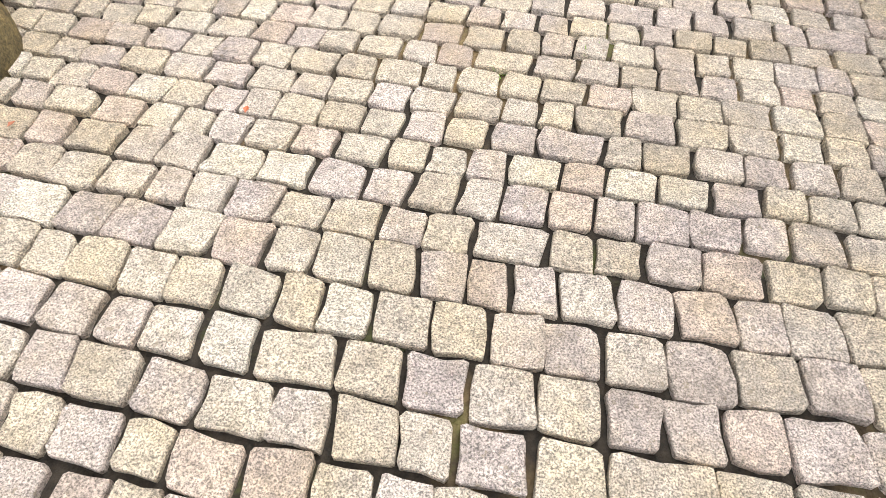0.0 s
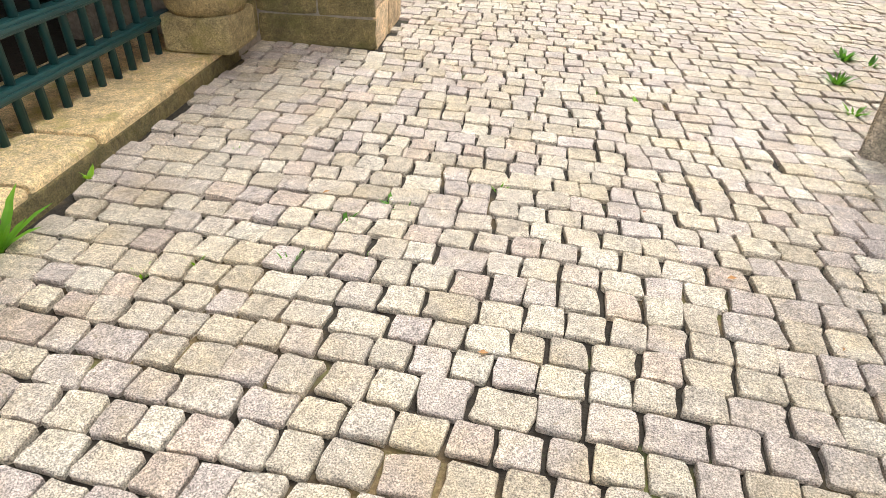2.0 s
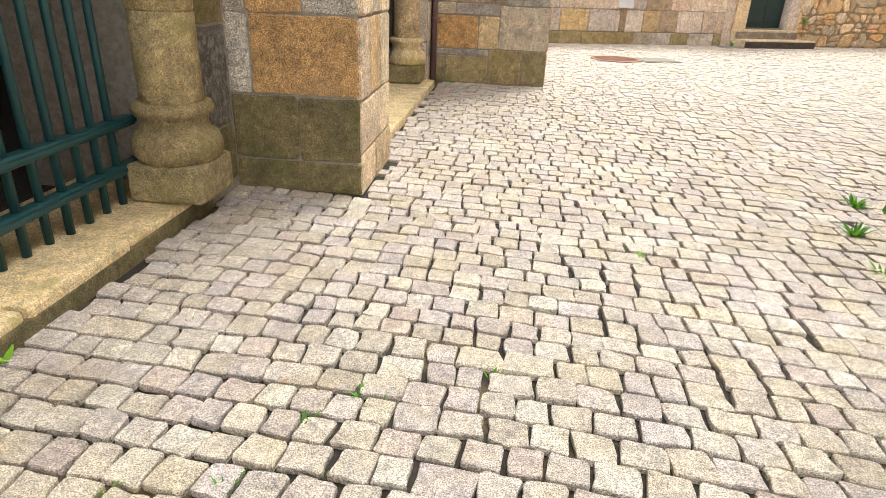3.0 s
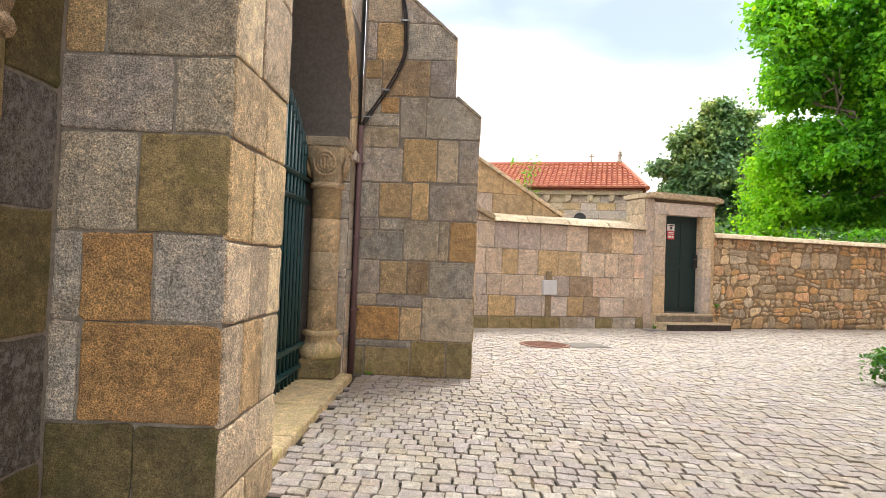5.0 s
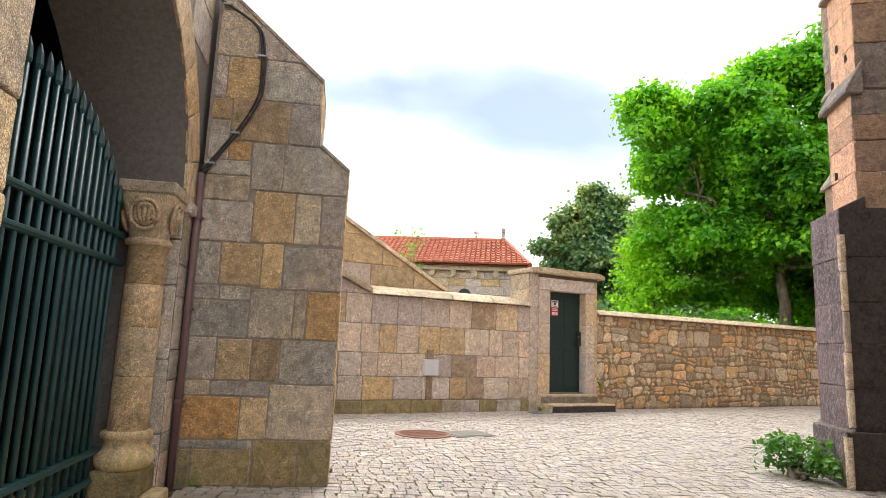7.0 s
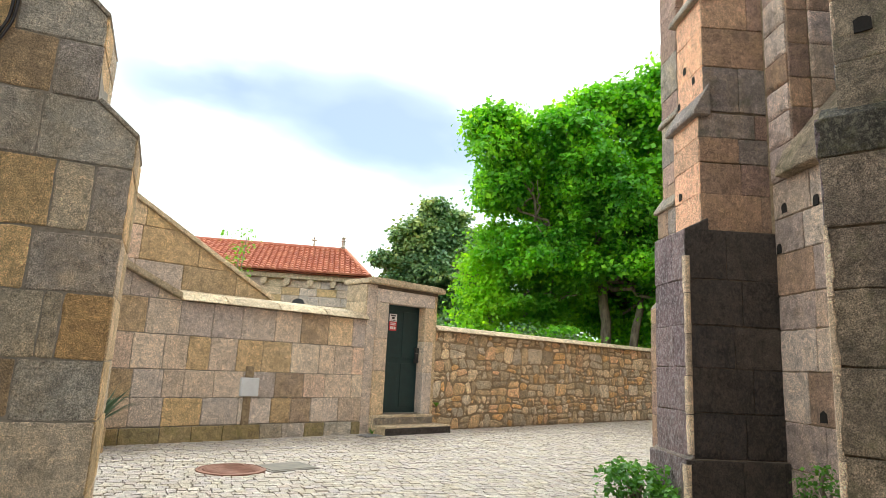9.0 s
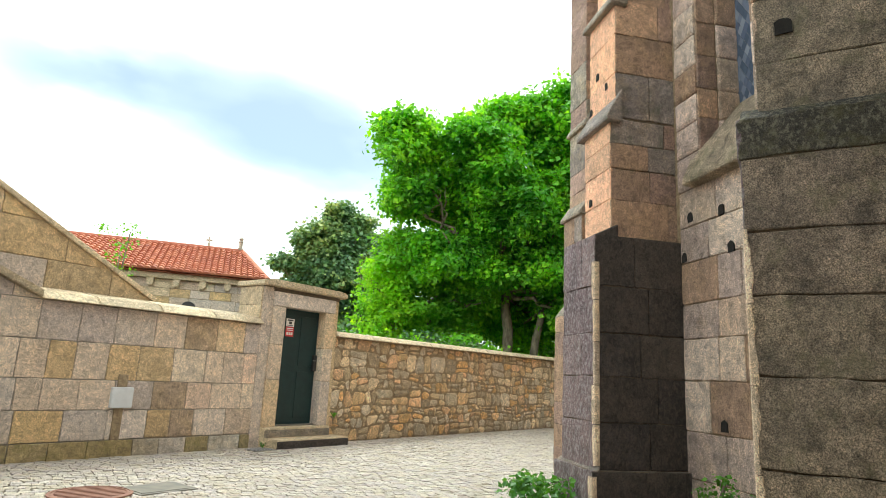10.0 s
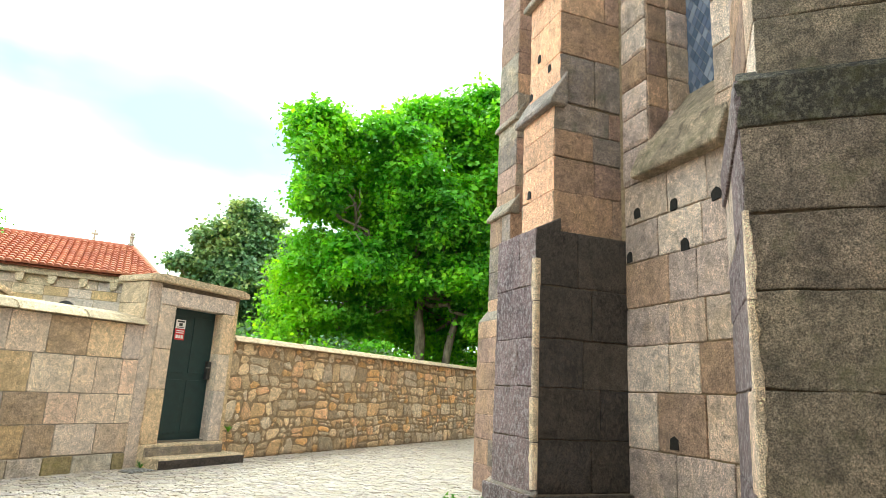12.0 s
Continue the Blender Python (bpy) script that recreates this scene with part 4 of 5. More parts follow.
for k in range(len(RZ) - 1):
    u = 5.51
    while u < 15.4:
        tall = RZ[k + 1] - RZ[k]
        w = rr.uniform(0.6, 1.6) * tall * rr.choice((0.7, 1.0, 1.15))
        s0, s1 = rr.uniform(-0.05, 0.05) if u > 5.6 else 0.0, rr.uniform(-0.05, 0.05)
        quad = [(u + s0, bed(k, u)), (u + w + s1, bed(k, u + w)), (u + w - s1, bed(k + 1, u + w)), (u - s0, bed(k + 1, u))]
        cut = rr.random()
        pieces = [quad]
        if cut < 0.45 and tall > 0.17:
            t, t2 = rr.uniform(0.35, 0.65), rr.uniform(0.35, 0.65)
            ml = (quad[0][0] + (quad[3][0] - quad[0][0]) * t, quad[0][1] + (quad[3][1] - quad[0][1]) * t)
            mr = (quad[1][0] + (quad[2][0] - quad[1][0]) * t2, quad[1][1] + (quad[2][1] - quad[1][1]) * t2)
            pieces = [[quad[0], quad[1], mr, ml], [ml, mr, quad[2], quad[3]]]
        for poly in pieces:
            stone(wall_rubble, "rubble_stone", poly, RM, M_RUBBLE, proud=rr.uniform(0.004, 0.022), joint=rr.uniform(0.007, 0.014), chamfer=rr.uniform(0.3, 0.7), bevel=0.018, wob=0.013, rng=rr)
        u += w
tagged(part("wall_rubble_far", boxed((23.8, -0.1, -8), (24.3, 3, -0.1), WM), M_RUBBLE), "far return of the garden wall", "wall", kind="structure")

# ---- church ----
def buttress(name, corner, angle, width, length, stages, levels, label, widths=(0.36, 0.66)):
    """A buttress whose front left corner and inward direction are given; stages: set-back, side inset, low, high."""
    e = Vector((math.cos(angle), math.sin(angle)))
    f = Vector((-e.y, e.x))
    ob = empty(name, label, "buttress", "buttresses of the church", at=(*corner, 0))
    inv = Matrix.Translation((-corner[0], -corner[1], 0))
    c0 = Vector(corner)
    for back, inset, z0, z1, front_mats, side_mats in stages:
        p = c0 + e * back + f * inset
        w, ln = width - 2 * inset, length - back
        fm = face_frame(p + f * w, -f)
        sm = face_frame(p, e)
        sm2 = face_frame(p + f * w + e * ln, -e)
        bm = prism(bmesh.new(), [(0.012, z0 - 0.1), (w - 0.012, z0 - 0.1), (w - 0.012, z1), (0.012, z1)], fm @ Matrix.Translation((0, 0, -0.012)), ln)
        body = part("body", bm, M_MORTAR_DARK)
        body.parent, body.matrix_parent_inverse = ob, inv
        zs = [z0] + [z for z in levels if z0 + 0.1 < z < z1 - 0.1] if len(levels) > 2 else [z0]
        while len(levels) == 2 and zs[-1] < z1 - 0.2:
            zs.append(min(z1, zs[-1] + rng.uniform(*levels)))
        if len(levels) > 2:
            while z1 - zs[-1] > 0.55:
                zs.append(zs[-1] + rng.uniform(0.32, 0.42))
            zs.append(z1)
        zs[-1] = z1
        ashlar(body, fm, 0, w, zs, widths, front_mats, rng, joint=0.003, bevel=0.006, wob=0.007)
        ashlar(body, sm, 0, ln, zs, widths, side_mats, rng, joint=0.003, bevel=0.007, wob=0.007)
        ashlar(body, sm2, 0, ln, zs, widths, side_mats, rng, joint=0.003, bevel=0.007, wob=0.007)
    return ob, e, f


def weathering(ob, corner, e, f, width, inset, back0, back1, z0, z1, material, lip=0.0, label="sloping moss-darkened weathering"):
    """A sloping shoulder between two stages, from the outer edge up to the set-back face above."""
    p = Vector(corner) + e * (back0 - lip) + f * (inset - lip)
    w = width - 2 * inset + 2 * lip
    bm = bmesh.new()
    dep = back1 - back0 + lip
    prof = [(0, z0 - 0.05), (0, z0), (dep, z1), (dep, z0 - 0.05)]
    vs = []
    for s in (0, w):
        vs.append([bm.verts.new((*(p + e * a + f * s), z)) for a, z in prof])
    for i in range(4):
        j = (i + 1) % 4
        bm.faces.new((vs[0][i], vs[0][j], vs[1][j], vs[1][i]))
    bm.faces.new(vs[0])
    bm.faces.new(vs[1][::-1])
    bmesh.ops.bevel(bm, geom=bm.edges[:], offset=0.01, segments=1, affect="EDGES")
    o = part("weathering", bm, material, None, label)
    o.parent, o.matrix_parent_inverse = ob, Matrix.Translation((-corner[0], -corner[1], 0))
    return o


SOOTY = [(1, M_CHURCH_SOOTY)]
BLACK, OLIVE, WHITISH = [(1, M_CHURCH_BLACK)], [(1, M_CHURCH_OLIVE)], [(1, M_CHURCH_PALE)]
DARK, MID, PINK, PALE, PURPLE = [(1, M_CHURCH)], [(3, M_CHURCH_MID), (1, M_CHURCH)], [(1, M_CHURCH_PINK_LIT)], [(5, M_CHURCH_PALE), (1, M_CHURCH_MID)], [(1, M_CHURCH_PURPLE)]
C1, A1 = (5.128, 6.239), radians(-21)
# Lit fronts and shaded sides sit in these stone colours, beside real black staining.
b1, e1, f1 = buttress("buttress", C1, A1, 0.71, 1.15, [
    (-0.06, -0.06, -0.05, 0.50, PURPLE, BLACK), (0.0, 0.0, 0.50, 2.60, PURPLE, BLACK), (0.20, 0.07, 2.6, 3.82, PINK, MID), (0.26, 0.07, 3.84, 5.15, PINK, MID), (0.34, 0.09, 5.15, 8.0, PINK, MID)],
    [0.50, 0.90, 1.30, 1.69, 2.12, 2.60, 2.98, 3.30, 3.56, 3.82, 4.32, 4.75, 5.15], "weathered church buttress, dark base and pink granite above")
weathering(b1, C1, e1, f1, 0.71, -0.06, -0.06, 0.02, 0.47, 0.54, M_CHURCH)
weathering(b1, C1, e1, f1, 0.71, 0.0, 0.0, 0.24, 2.595, 2.72, M_CHURCH_BLACK)
weathering(b1, C1, e1, f1, 0.71, 0.07, 0.20, 0.30, 3.82, 4.12, M_CHURCH, 0.07)
weathering(b1, C1, e1, f1, 0.71, 0.08, 0.26, 0.38, 5.12, 5.42, M_CHURCH, 0.07)

def worn_edge(ob, corner, e, f, z0, z1, wide, seed):
    """A pale worn strip down a buttress corner, light on its chamfer put in the colour, uneven along its inner side."""
    rg, vs, fs, z = random.Random(seed), [], [], z0
    c, w, d = Vector(corner), rg.uniform(*wide), 0.0125
    while True:
        w = min(wide[1], max(wide[0], w + rg.uniform(-0.014, 0.014)))
        for a, b in ((-0.004, w), (-d, w * 0.85), (-d, 0.012), (-0.006, -0.006), (0.012, -d), (0.03, -d), (0.045, -0.002)):
            vs.append((*(c + e * a + f * b), z))
        if z >= z1:
            break
        z = min(z1, z + rg.uniform(0.03, 0.07))
    for k in range(len(vs) // 7 - 1):
        fs += [(7 * k + i, 7 * k + i + 1, 7 * k + i + 8, 7 * k + i + 7) for i in range(6)]
    n = len(vs)
    fs += [tuple(range(6, -1, -1)), tuple(range(n - 7, n))]
    o = new("worn_edge", mesh_of("worn_edge", vs, fs, M_WORN_LIT))
    o.parent, o.matrix_parent_inverse = ob, Matrix.Translation(-ob.location)
    return tagged(o, "worn corner edge, paled for the light it catches")


zz = 0.53
for zn in (0.88, 1.22, 1.60, 1.98, 2.34):
    worn_edge(b1, C1, e1, f1, zz + 0.004, zn - 0.004, (0.018, 0.055), int(zn * 100))
    zz = zn
worn_edge(b1, tuple(Vector(C1) - (e1 + f1) * 0.06), e1, f1, 0.0, 0.455, (0.05, 0.10), 4)
C0 = (7.165, 8.51)
b0, e0, f0 = buttress("buttress", C0, A1, 0.7, 1.6, [(0.0, 0.0, -0.05, 2.2, MID, DARK), (0.12, 0.04, 2.2, 3.7, MID, MID), (0.2, 0.06, 3.7, 8, MID, MID)], (0.3, 0.4), "grey church buttress with drip ledges farther along the wall")
weathering(b0, C0, e0, f0, 0.7, 0.0, 0.0, 0.16, 2.2, 2.4, M_CHURCH)
weathering(b0, C0, e0, f0, 0.7, 0.04, 0.12, 0.24, 3.70, 3.95, M_CHURCH, 0.05)
weathering(b0, C0, e0, f0, 0.7, 0.06, 0.2, 0.3, 5.1, 5.35, M_CHURCH, 0.05)

C2, A2 = Vector((3.92, 4.08)), radians(26.6)
e2v = Vector((math.cos(A2), math.sin(A2)))
f2v = Vector((e2v.y, -e2v.x))
C2R = tuple(C2 + f2v * 0.95)
# Upper side faces get pale stone, the light on them put into the colour.
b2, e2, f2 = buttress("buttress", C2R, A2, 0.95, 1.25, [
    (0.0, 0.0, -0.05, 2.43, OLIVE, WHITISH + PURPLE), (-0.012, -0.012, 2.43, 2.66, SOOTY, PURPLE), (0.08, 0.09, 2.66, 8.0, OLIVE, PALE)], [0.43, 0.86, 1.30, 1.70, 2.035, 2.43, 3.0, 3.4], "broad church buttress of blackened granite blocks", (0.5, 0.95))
weathering(b2, C2R, e2, f2, 0.95, 0.0, 0.0, 0.12, 2.655, 2.76, M_CHURCH_SOOTY)
zz = 0.0
for zn in (0.40, 0.83, 1.25, 1.66, 2.05):
    worn_edge(b2, tuple(C2), e2, -f2, zz + 0.003, zn - 0.003, (0.010, 0.032), 500 + int(zn * 100))
    zz = zn

C3 = (1.49, 1.53)
A3 = radians(47)
e3v = Vector((math.cos(A3), math.sin(A3)))
C3R = tuple(Vector(C3) + Vector((e3v.y, -e3v.x)) * 0.95)
b3, e3, f3 = buttress("buttress", C3R, A3, 0.95, 1.6, [(0.0, 0.0, -0.05, 2.40, DARK, MID), (0.16, 0.1, 2.4, 8.0, MID, MID)], (0.34, 0.42), "dark church buttress close to the lane")
weathering(b3, C3R, e3, f3, 0.95, 0.0, 0.0, 0.2, 2.40, 2.66, M_CHURCH)

# church wall with the window, between two buttresses
W0 = Vector(C1) + e1 * 0.89
CW = face_frame(W0, -f1)
church_wall = bmesh.new()
for lo, hi in (((-0.3, -0.1), (0.345, 9)), ((0.345, -0.1), (1.085, 3.06)), ((1.085, -0.1), (2.1, 9)), ((0.345, 7.2), (1.085, 9))):
    box(church_wall, (lo[0], lo[1], -0.9), (hi[0], hi[1], -0.012), CW)
church_wall = tagged(part("wall_church", church_wall, M_MORTAR_TAN), "pale granite church wall with a deep window", "wall", kind="structure")
holes = [(0.07, 2.44), (0.73, 2.42), (1.07, 2.73), (0.63, 2.77), (0.18, 2.81), (0.55, 0.94)]
zs = [-0.05, 0.46, 0.86, 1.30, 1.67, 1.99, 2.38, 2.72, 3.08]
for z0, z1 in zip(zs, zs[1:]):
    u, e_u = 0.0, [0.0]
    while u < 1.9:
        u += rng.uniform(0.3, 0.58)
        e_u.append(min(u, 2.0))
    for a, b in zip(e_u, e_u[1:]):
        if b - a > 0.06:
            stone(church_wall, "stone", [(a, z0), (b, z0), (b, z1), (a, z1)], CW, pick(rng, PALE), rng=rng, joint=0.005)
ashlar(church_wall, CW, 0.0, 0.345, [3.08, 3.42, 3.72, 4.0, 4.3, 4.62, 4.95, 5.3, 5.7, 6.2, 6.8, 7.4, 8, 9], (0.5, 0.6), PALE, rng, joint=0.005, proud=0.03, bevel=0.03)
ashlar(church_wall, CW, 1.085, 2.0, [3.08, 3.5, 3.9, 4.3, 4.7, 5.1, 5.6, 6.2, 6.9, 9], (0.5, 0.6), PALE, rng, joint=0.005)
JM = face_frame(W0 - f1 * 0.345, e1)
reveal = [3.1, 3.42, 3.75, 4.05, 4.4, 4.75, 5.1, 5.6, 6.2, 7.2]
ashlar(church_wall, JM @ Matrix.Translation((0, 0, 0.008)), 0.0, 0.21, reveal, (0.5, 0.6), MID, rng, joint=0.004)
ashlar(church_wall, JM @ Matrix.Translation((0, 0, 0.03)), 0.21, 0.46, reveal, (0.5, 0.6), PALE, rng, joint=0.004, bevel=0.02)
bm = bmesh.new()
prof = [(0.13, 3.08), (0.13, 3.13), (0.0, 3.42), (-0.44, 3.95), (-0.5, 3.95), (-0.5, 3.05)]
rows = [[bm.verts.new(CW @ Vector((u, z, w))) for w, z in prof] for u in (0.24, 1.22)]
for i in range(6):
    bm.faces.new((rows[0][i], rows[0][(i + 1) % 6], rows[1][(i + 1) % 6], rows[1][i]))
bm.faces.new(rows[0])
bm.faces.new(rows[1][::-1])
bmesh.ops.bevel(bm, geom=bm.edges[:], offset=0.012, segments=1, affect="EDGES")
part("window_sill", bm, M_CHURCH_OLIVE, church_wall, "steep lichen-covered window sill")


def hole(m, u, v, w, h, seed):
    """A putlog hole: a black plug with its shade as colour; broken, rounded head."""
    rg = random.Random(seed)
    poly = [(u - w * rg.uniform(0.8, 1.1), v - h), (u + w * rg.uniform(0.8, 1.1), v - h * rg.uniform(0.8, 1.0))]
    poly += [(u + w * math.cos(a) * rg.uniform(0.8, 1.15), v + h * (0.1 + 0.9 * math.sin(a) * rg.uniform(0.8, 1.1))) for a in [math.pi * q / 6 for q in range(7)]]
    return prism(bmesh.new(), poly, m @ Matrix.Translation((0, 0, 0.0125)), 0.03)


for hu, hv in holes:
    part("putlog_hole", hole(CW, hu, hv, rng.uniform(0.036, 0.05), 0.05, int(hu * 1000)), M_HOLE, church_wall, "small putlog hole, its shade a flat black plug")
for hu, hv in ((0.49, 3.05), (0.25, 4.25), (0.45, 4.45), (0.6, 4.1)):
    p = face_frame(Vector(C1) + e1 * (0.20 if hv < 3.5 else 0.26) + f1 * 0.71, -f1)
    o = part("putlog_hole", hole(p, 0.71 - hu, hv, 0.03, 0.042, int(hu * 1000)), M_HOLE, None, "small putlog hole, its shade a flat black plug")
    o.parent, o.matrix_parent_inverse = b1, Matrix.Translation((-C1[0], -C1[1], 0))
hm = face_frame(Vector(C2R) + e2 * 0.08 + f2 * 0.95, -f2)
o = part("putlog_hole", hole(hm, 0.24, 3.205, 0.05, 0.05, 7), M_HOLE, None, "square putlog hole, its shade a flat black plug")
o.parent, o.matrix_parent_inverse = b2, Matrix.Translation((-C2R[0], -C2R[1], 0))

window = empty("window_1", "tall leaded church window of small bluish diamond panes", "window", kind="structure", at=(0, 0, 0))
GMX = CW @ Matrix.Translation((0, 0, -0.44))
W0U, W1U, H0, H1, dw, dh = 0.36, 1.09, 3.93, 7.2, 0.078, 0.125
verts, faces = [], []
nj = int((H1 - H0) / dh) * 2 + 2
for j in range(nj):
    for i in range(-1, 12):
        cx, cz = W0U + (i + (0.5 if j % 2 else 0.0)) * dw, H0 + j * dh / 2
        poly = [(cx - dw / 2, cz), (cx, cz - dh / 2), (cx + dw / 2, cz), (cx, cz + dh / 2)]
        for pt, nn in (((W0U, 0), (-1, 0)), ((W1U, 0), (1, 0)), ((0, H0), (0, -1)), ((0, H1), (0, 1))):
            poly = clip(poly, pt, nn)
        if len(poly) < 3:
            continue
        mx, mz = sum(p[0] for p in poly) / len(poly), sum(p[1] for p in poly) / len(poly)
        tilt = rng.uniform(-0.05, 0.05)
        small = [(mx + (p[0] - mx) * 0.92, mz + (p[1] - mz) * 0.92) for p in poly]
        flat = [GMX @ Vector((u, v, 0.006 + (u - mx) * tilt)) for u, v in small] + [GMX @ Vector((u, v, 0.0)) for u, v in small]
        k = len(poly)
        sides = [tuple(range(k))] + [(a, a + k, (a + 1) % k + k, (a + 1) % k) for a in range(k)]
        if cz < 5.3:
            o = new("pane", mesh_of("pane", flat, sides, M_GLASS))
            o.parent = window
        else:
            base = len(verts)
            verts += flat
            faces += [tuple(a + base for a in f) for f in sides]
pane_all = new("upper_panes", mesh_of("upper_panes", verts, faces, M_GLASS))
pane_all.parent = window
tagged(pane_all, "bluish leaded glass quarries", kind="stuff")
part("lead_lattice", boxed((W0U, H0, -0.012), (W1U, H1, 0.0), GMX), M_LEAD, window, "grey lead lattice")

# the church body that closes the view
bm = bmesh.new()
body = [(6.75, 5.55), (7.1, 7.9), (8.6, 9.2), (20, 13), (20, -6), (7.0, -6), (3.7, 0.7), (3.7, 2.2), (5.2, 3.6), (6.2, 4.3)]
lo, hi = [bm.verts.new((x, y, -0.1)) for x, y in body], [bm.verts.new((x, y, 9)) for x, y in body]
for i in range(len(body)):
    j = (i + 1) % len(body)
    bm.faces.new((lo[i], lo[j], hi[j], hi[i]))
bm.faces.new(hi)
bm.faces.new(lo[::-1])
tagged(part("wall_church_body", bm, M_CHURCH_MID), "granite church wall rising out of view", "wall", kind="structure")

# ---- chapel behind the garden wall ----
CH_D = Vector((math.cos(radians(-14)), math.sin(radians(-14))))
CH_E = Vector((7.8, 25.0))
QO = CH_E - CH_D * 12.75
chapel = empty("chapel", "small stone chapel with a red tiled hipped roof behind the wall", "chapel", at=(QO.x, QO.y, 0))
qinv = Matrix.Translation((-QO.x, -QO.y, 0))
QM = face_frame(QO, CH_D)


def under(o, parent, inv):
    o.parent, o.matrix_parent_inverse = parent, inv
    return o


EAVE, RIDGE, S0, S1, HALF, HIP = 4.42, 5.95, -8.0, 12.75, 3.0, 0.9
M_CHAPEL = [(3, M_WALLA), (1, M_TAN), (2, M_COPE)]
wall_q = under(part("wall", boxed((S0 + 0.2, -0.1, -2 * HALF), (S1 - 0.3, EAVE - 0.05, -0.012), QM), M_MORTAR_TAN), chapel, qinv)
ashlar(wall_q, QM, 2.0, S1 - 0.3, [2.0, 2.4, 2.8, 3.2, 3.55, 3.85, 4.16], (0.45, 0.9), M_CHAPEL, rng, joint=0.008)
under(part("cornice", boxed((S0, EAVE - 0.26, -0.1), (S1 - 0.12, EAVE - 0.06, 0.20), QM, 0.03), M_COPE), chapel, qinv)
u = S1 - 0.45
while u > 2:
    bm = prism(bmesh.new(), [(-0.10, EAVE - 0.44), (-0.05, EAVE - 0.52), (0.05, EAVE - 0.52), (0.10, EAVE - 0.44), (0.12, EAVE - 0.262), (-0.12, EAVE - 0.262)], QM @ Matrix.Translation((u, 0, 0.2)), 0.22)
    under(part("corbel", bm, M_COPE), chapel, qinv)
    u -= 0.86
WQ = S1 - 2.55
under(part("window", prism(bmesh.new(), [(WQ - 0.26, 2.4), (WQ + 0.26, 2.4)] + [(WQ + 0.26 * math.cos(math.pi * i / 10), 3.18 + 0.26 * math.sin(math.pi * i / 10)) for i in range(11)], QM @ Matrix.Translation((0, 0, 0.02)), 0.05), M_BLACK, None, "small dark round-arched window"), chapel, qinv)
bm = bmesh.new()
rv = [bm.verts.new(QM @ Vector(p)) for p in ((S0, EAVE - 0.06, 0.35), (S1 + 0.05, EAVE - 0.06, 0.35), (S1 + 0.05, EAVE - 0.06, -2 * HALF - 0.35), (S0, EAVE - 0.06, -2 * HALF - 0.35), (S0, RIDGE - 0.06, -HALF), (S1 - HIP, RIDGE - 0.06, -HALF))]
for q in ((0, 1, 5, 4), (1, 2, 5), (2, 3, 4, 5), (3, 0, 4), (3, 2, 1, 0)):
    bm.faces.new([rv[k] for k in q])
roof = under(part("roof", bm, M_ROOF), chapel, qinv)
# barrel tiles in rows down the slope
run = HALF + 0.4
slope_len = math.hypot(run, RIDGE - EAVE)
ang = math.atan2(RIDGE - EAVE, run)
tv, tf = [], []
rows_n, pitch = 14, 0.215
rr = random.Random(3)
u = 1.0
while u < S1:
    for r in range(rows_n):
        a0, a1 = r / rows_n * slope_len, (r + 1.12) / rows_n * slope_len
        if u > S1 + 0.05 - HIP * (r + 0.5) / rows_n:
            continue
        lift = rr.uniform(0, 0.015)
        base = len(tv)
        for s, rad, up in ((a0, 0.115, 0.03 + lift), (a1, 0.092, 0.0 + lift)):
            for k in range(7):
                t = math.pi * k / 6
                d, h = -0.4 + s * math.cos(ang), EAVE - 0.03 + s * math.sin(ang)
                nu, nz = rad * math.cos(t), rad * math.sin(t) * 0.85 + up
                tv.append(QM @ Vector((u + nu, h + nz * math.cos(ang), -d + nz * math.sin(ang))))
        for k in range(6):
            tf.append((base + k, base + k + 1, base + 8 + k, base + 7 + k))
        tf.append(tuple(base + k for k in range(6, -1, -1)))
    u += pitch
tiles = new("roof_tile", mesh_of("roof_tile", tv, tf, M_ROOF))
tiles.parent = roof
tagged(tiles, "red clay barrel tiles", kind="stuff")
under(part("ridge_tile", tube(bmesh.new(), [QM @ Vector((1.0, RIDGE, -HALF)), QM @ Vector((S1 - HIP, RIDGE, -HALF))], 0.12, 10), M_ROOF), chapel, qinv)
under(part("hip_tile", tube(bmesh.new(), [QM @ Vector((S1 + 0.05, EAVE, 0.35)), QM @ Vector((S1 - HIP, RIDGE, -HALF))], 0.11, 10), M_ROOF), chapel, qinv)
fin = lathe(bmesh.new(), [(0.11, 0), (0.12, 0.06), (0.07, 0.1), (0.085, 0.3), (0.11, 0.34), (0.06, 0.4), (0.10, 0.46), (0.02, 0.56)], 10, tuple(QM @ Vector((S1 - HIP - 0.1, RIDGE + 0.08, -HALF))))
under(part("finial", fin, M_GATE, None, "grey stone finial"), chapel, qinv)
# Grey cross added in place of a small plant-like shape behind the ridge.
cr = tuple(QM @ Vector((S1 - HIP - 1.35, RIDGE + 0.08, -HALF)))
cross = lathe(bmesh.new(), [(0.05, 0), (0.05, 0.12), (0.03, 0.16), (0.03, 0.42)], 8, cr)
box(cross, (cr[0] - 0.12, cr[1] - 0.03, cr[2] + 0.24), (cr[0] + 0.12, cr[1] + 0.03, cr[2] + 0.31))
under(part("ridge_cross", cross, M_GATE, None, "small grey cross standing in for a plant-like shape behind the ridge"), chapel, qinv)

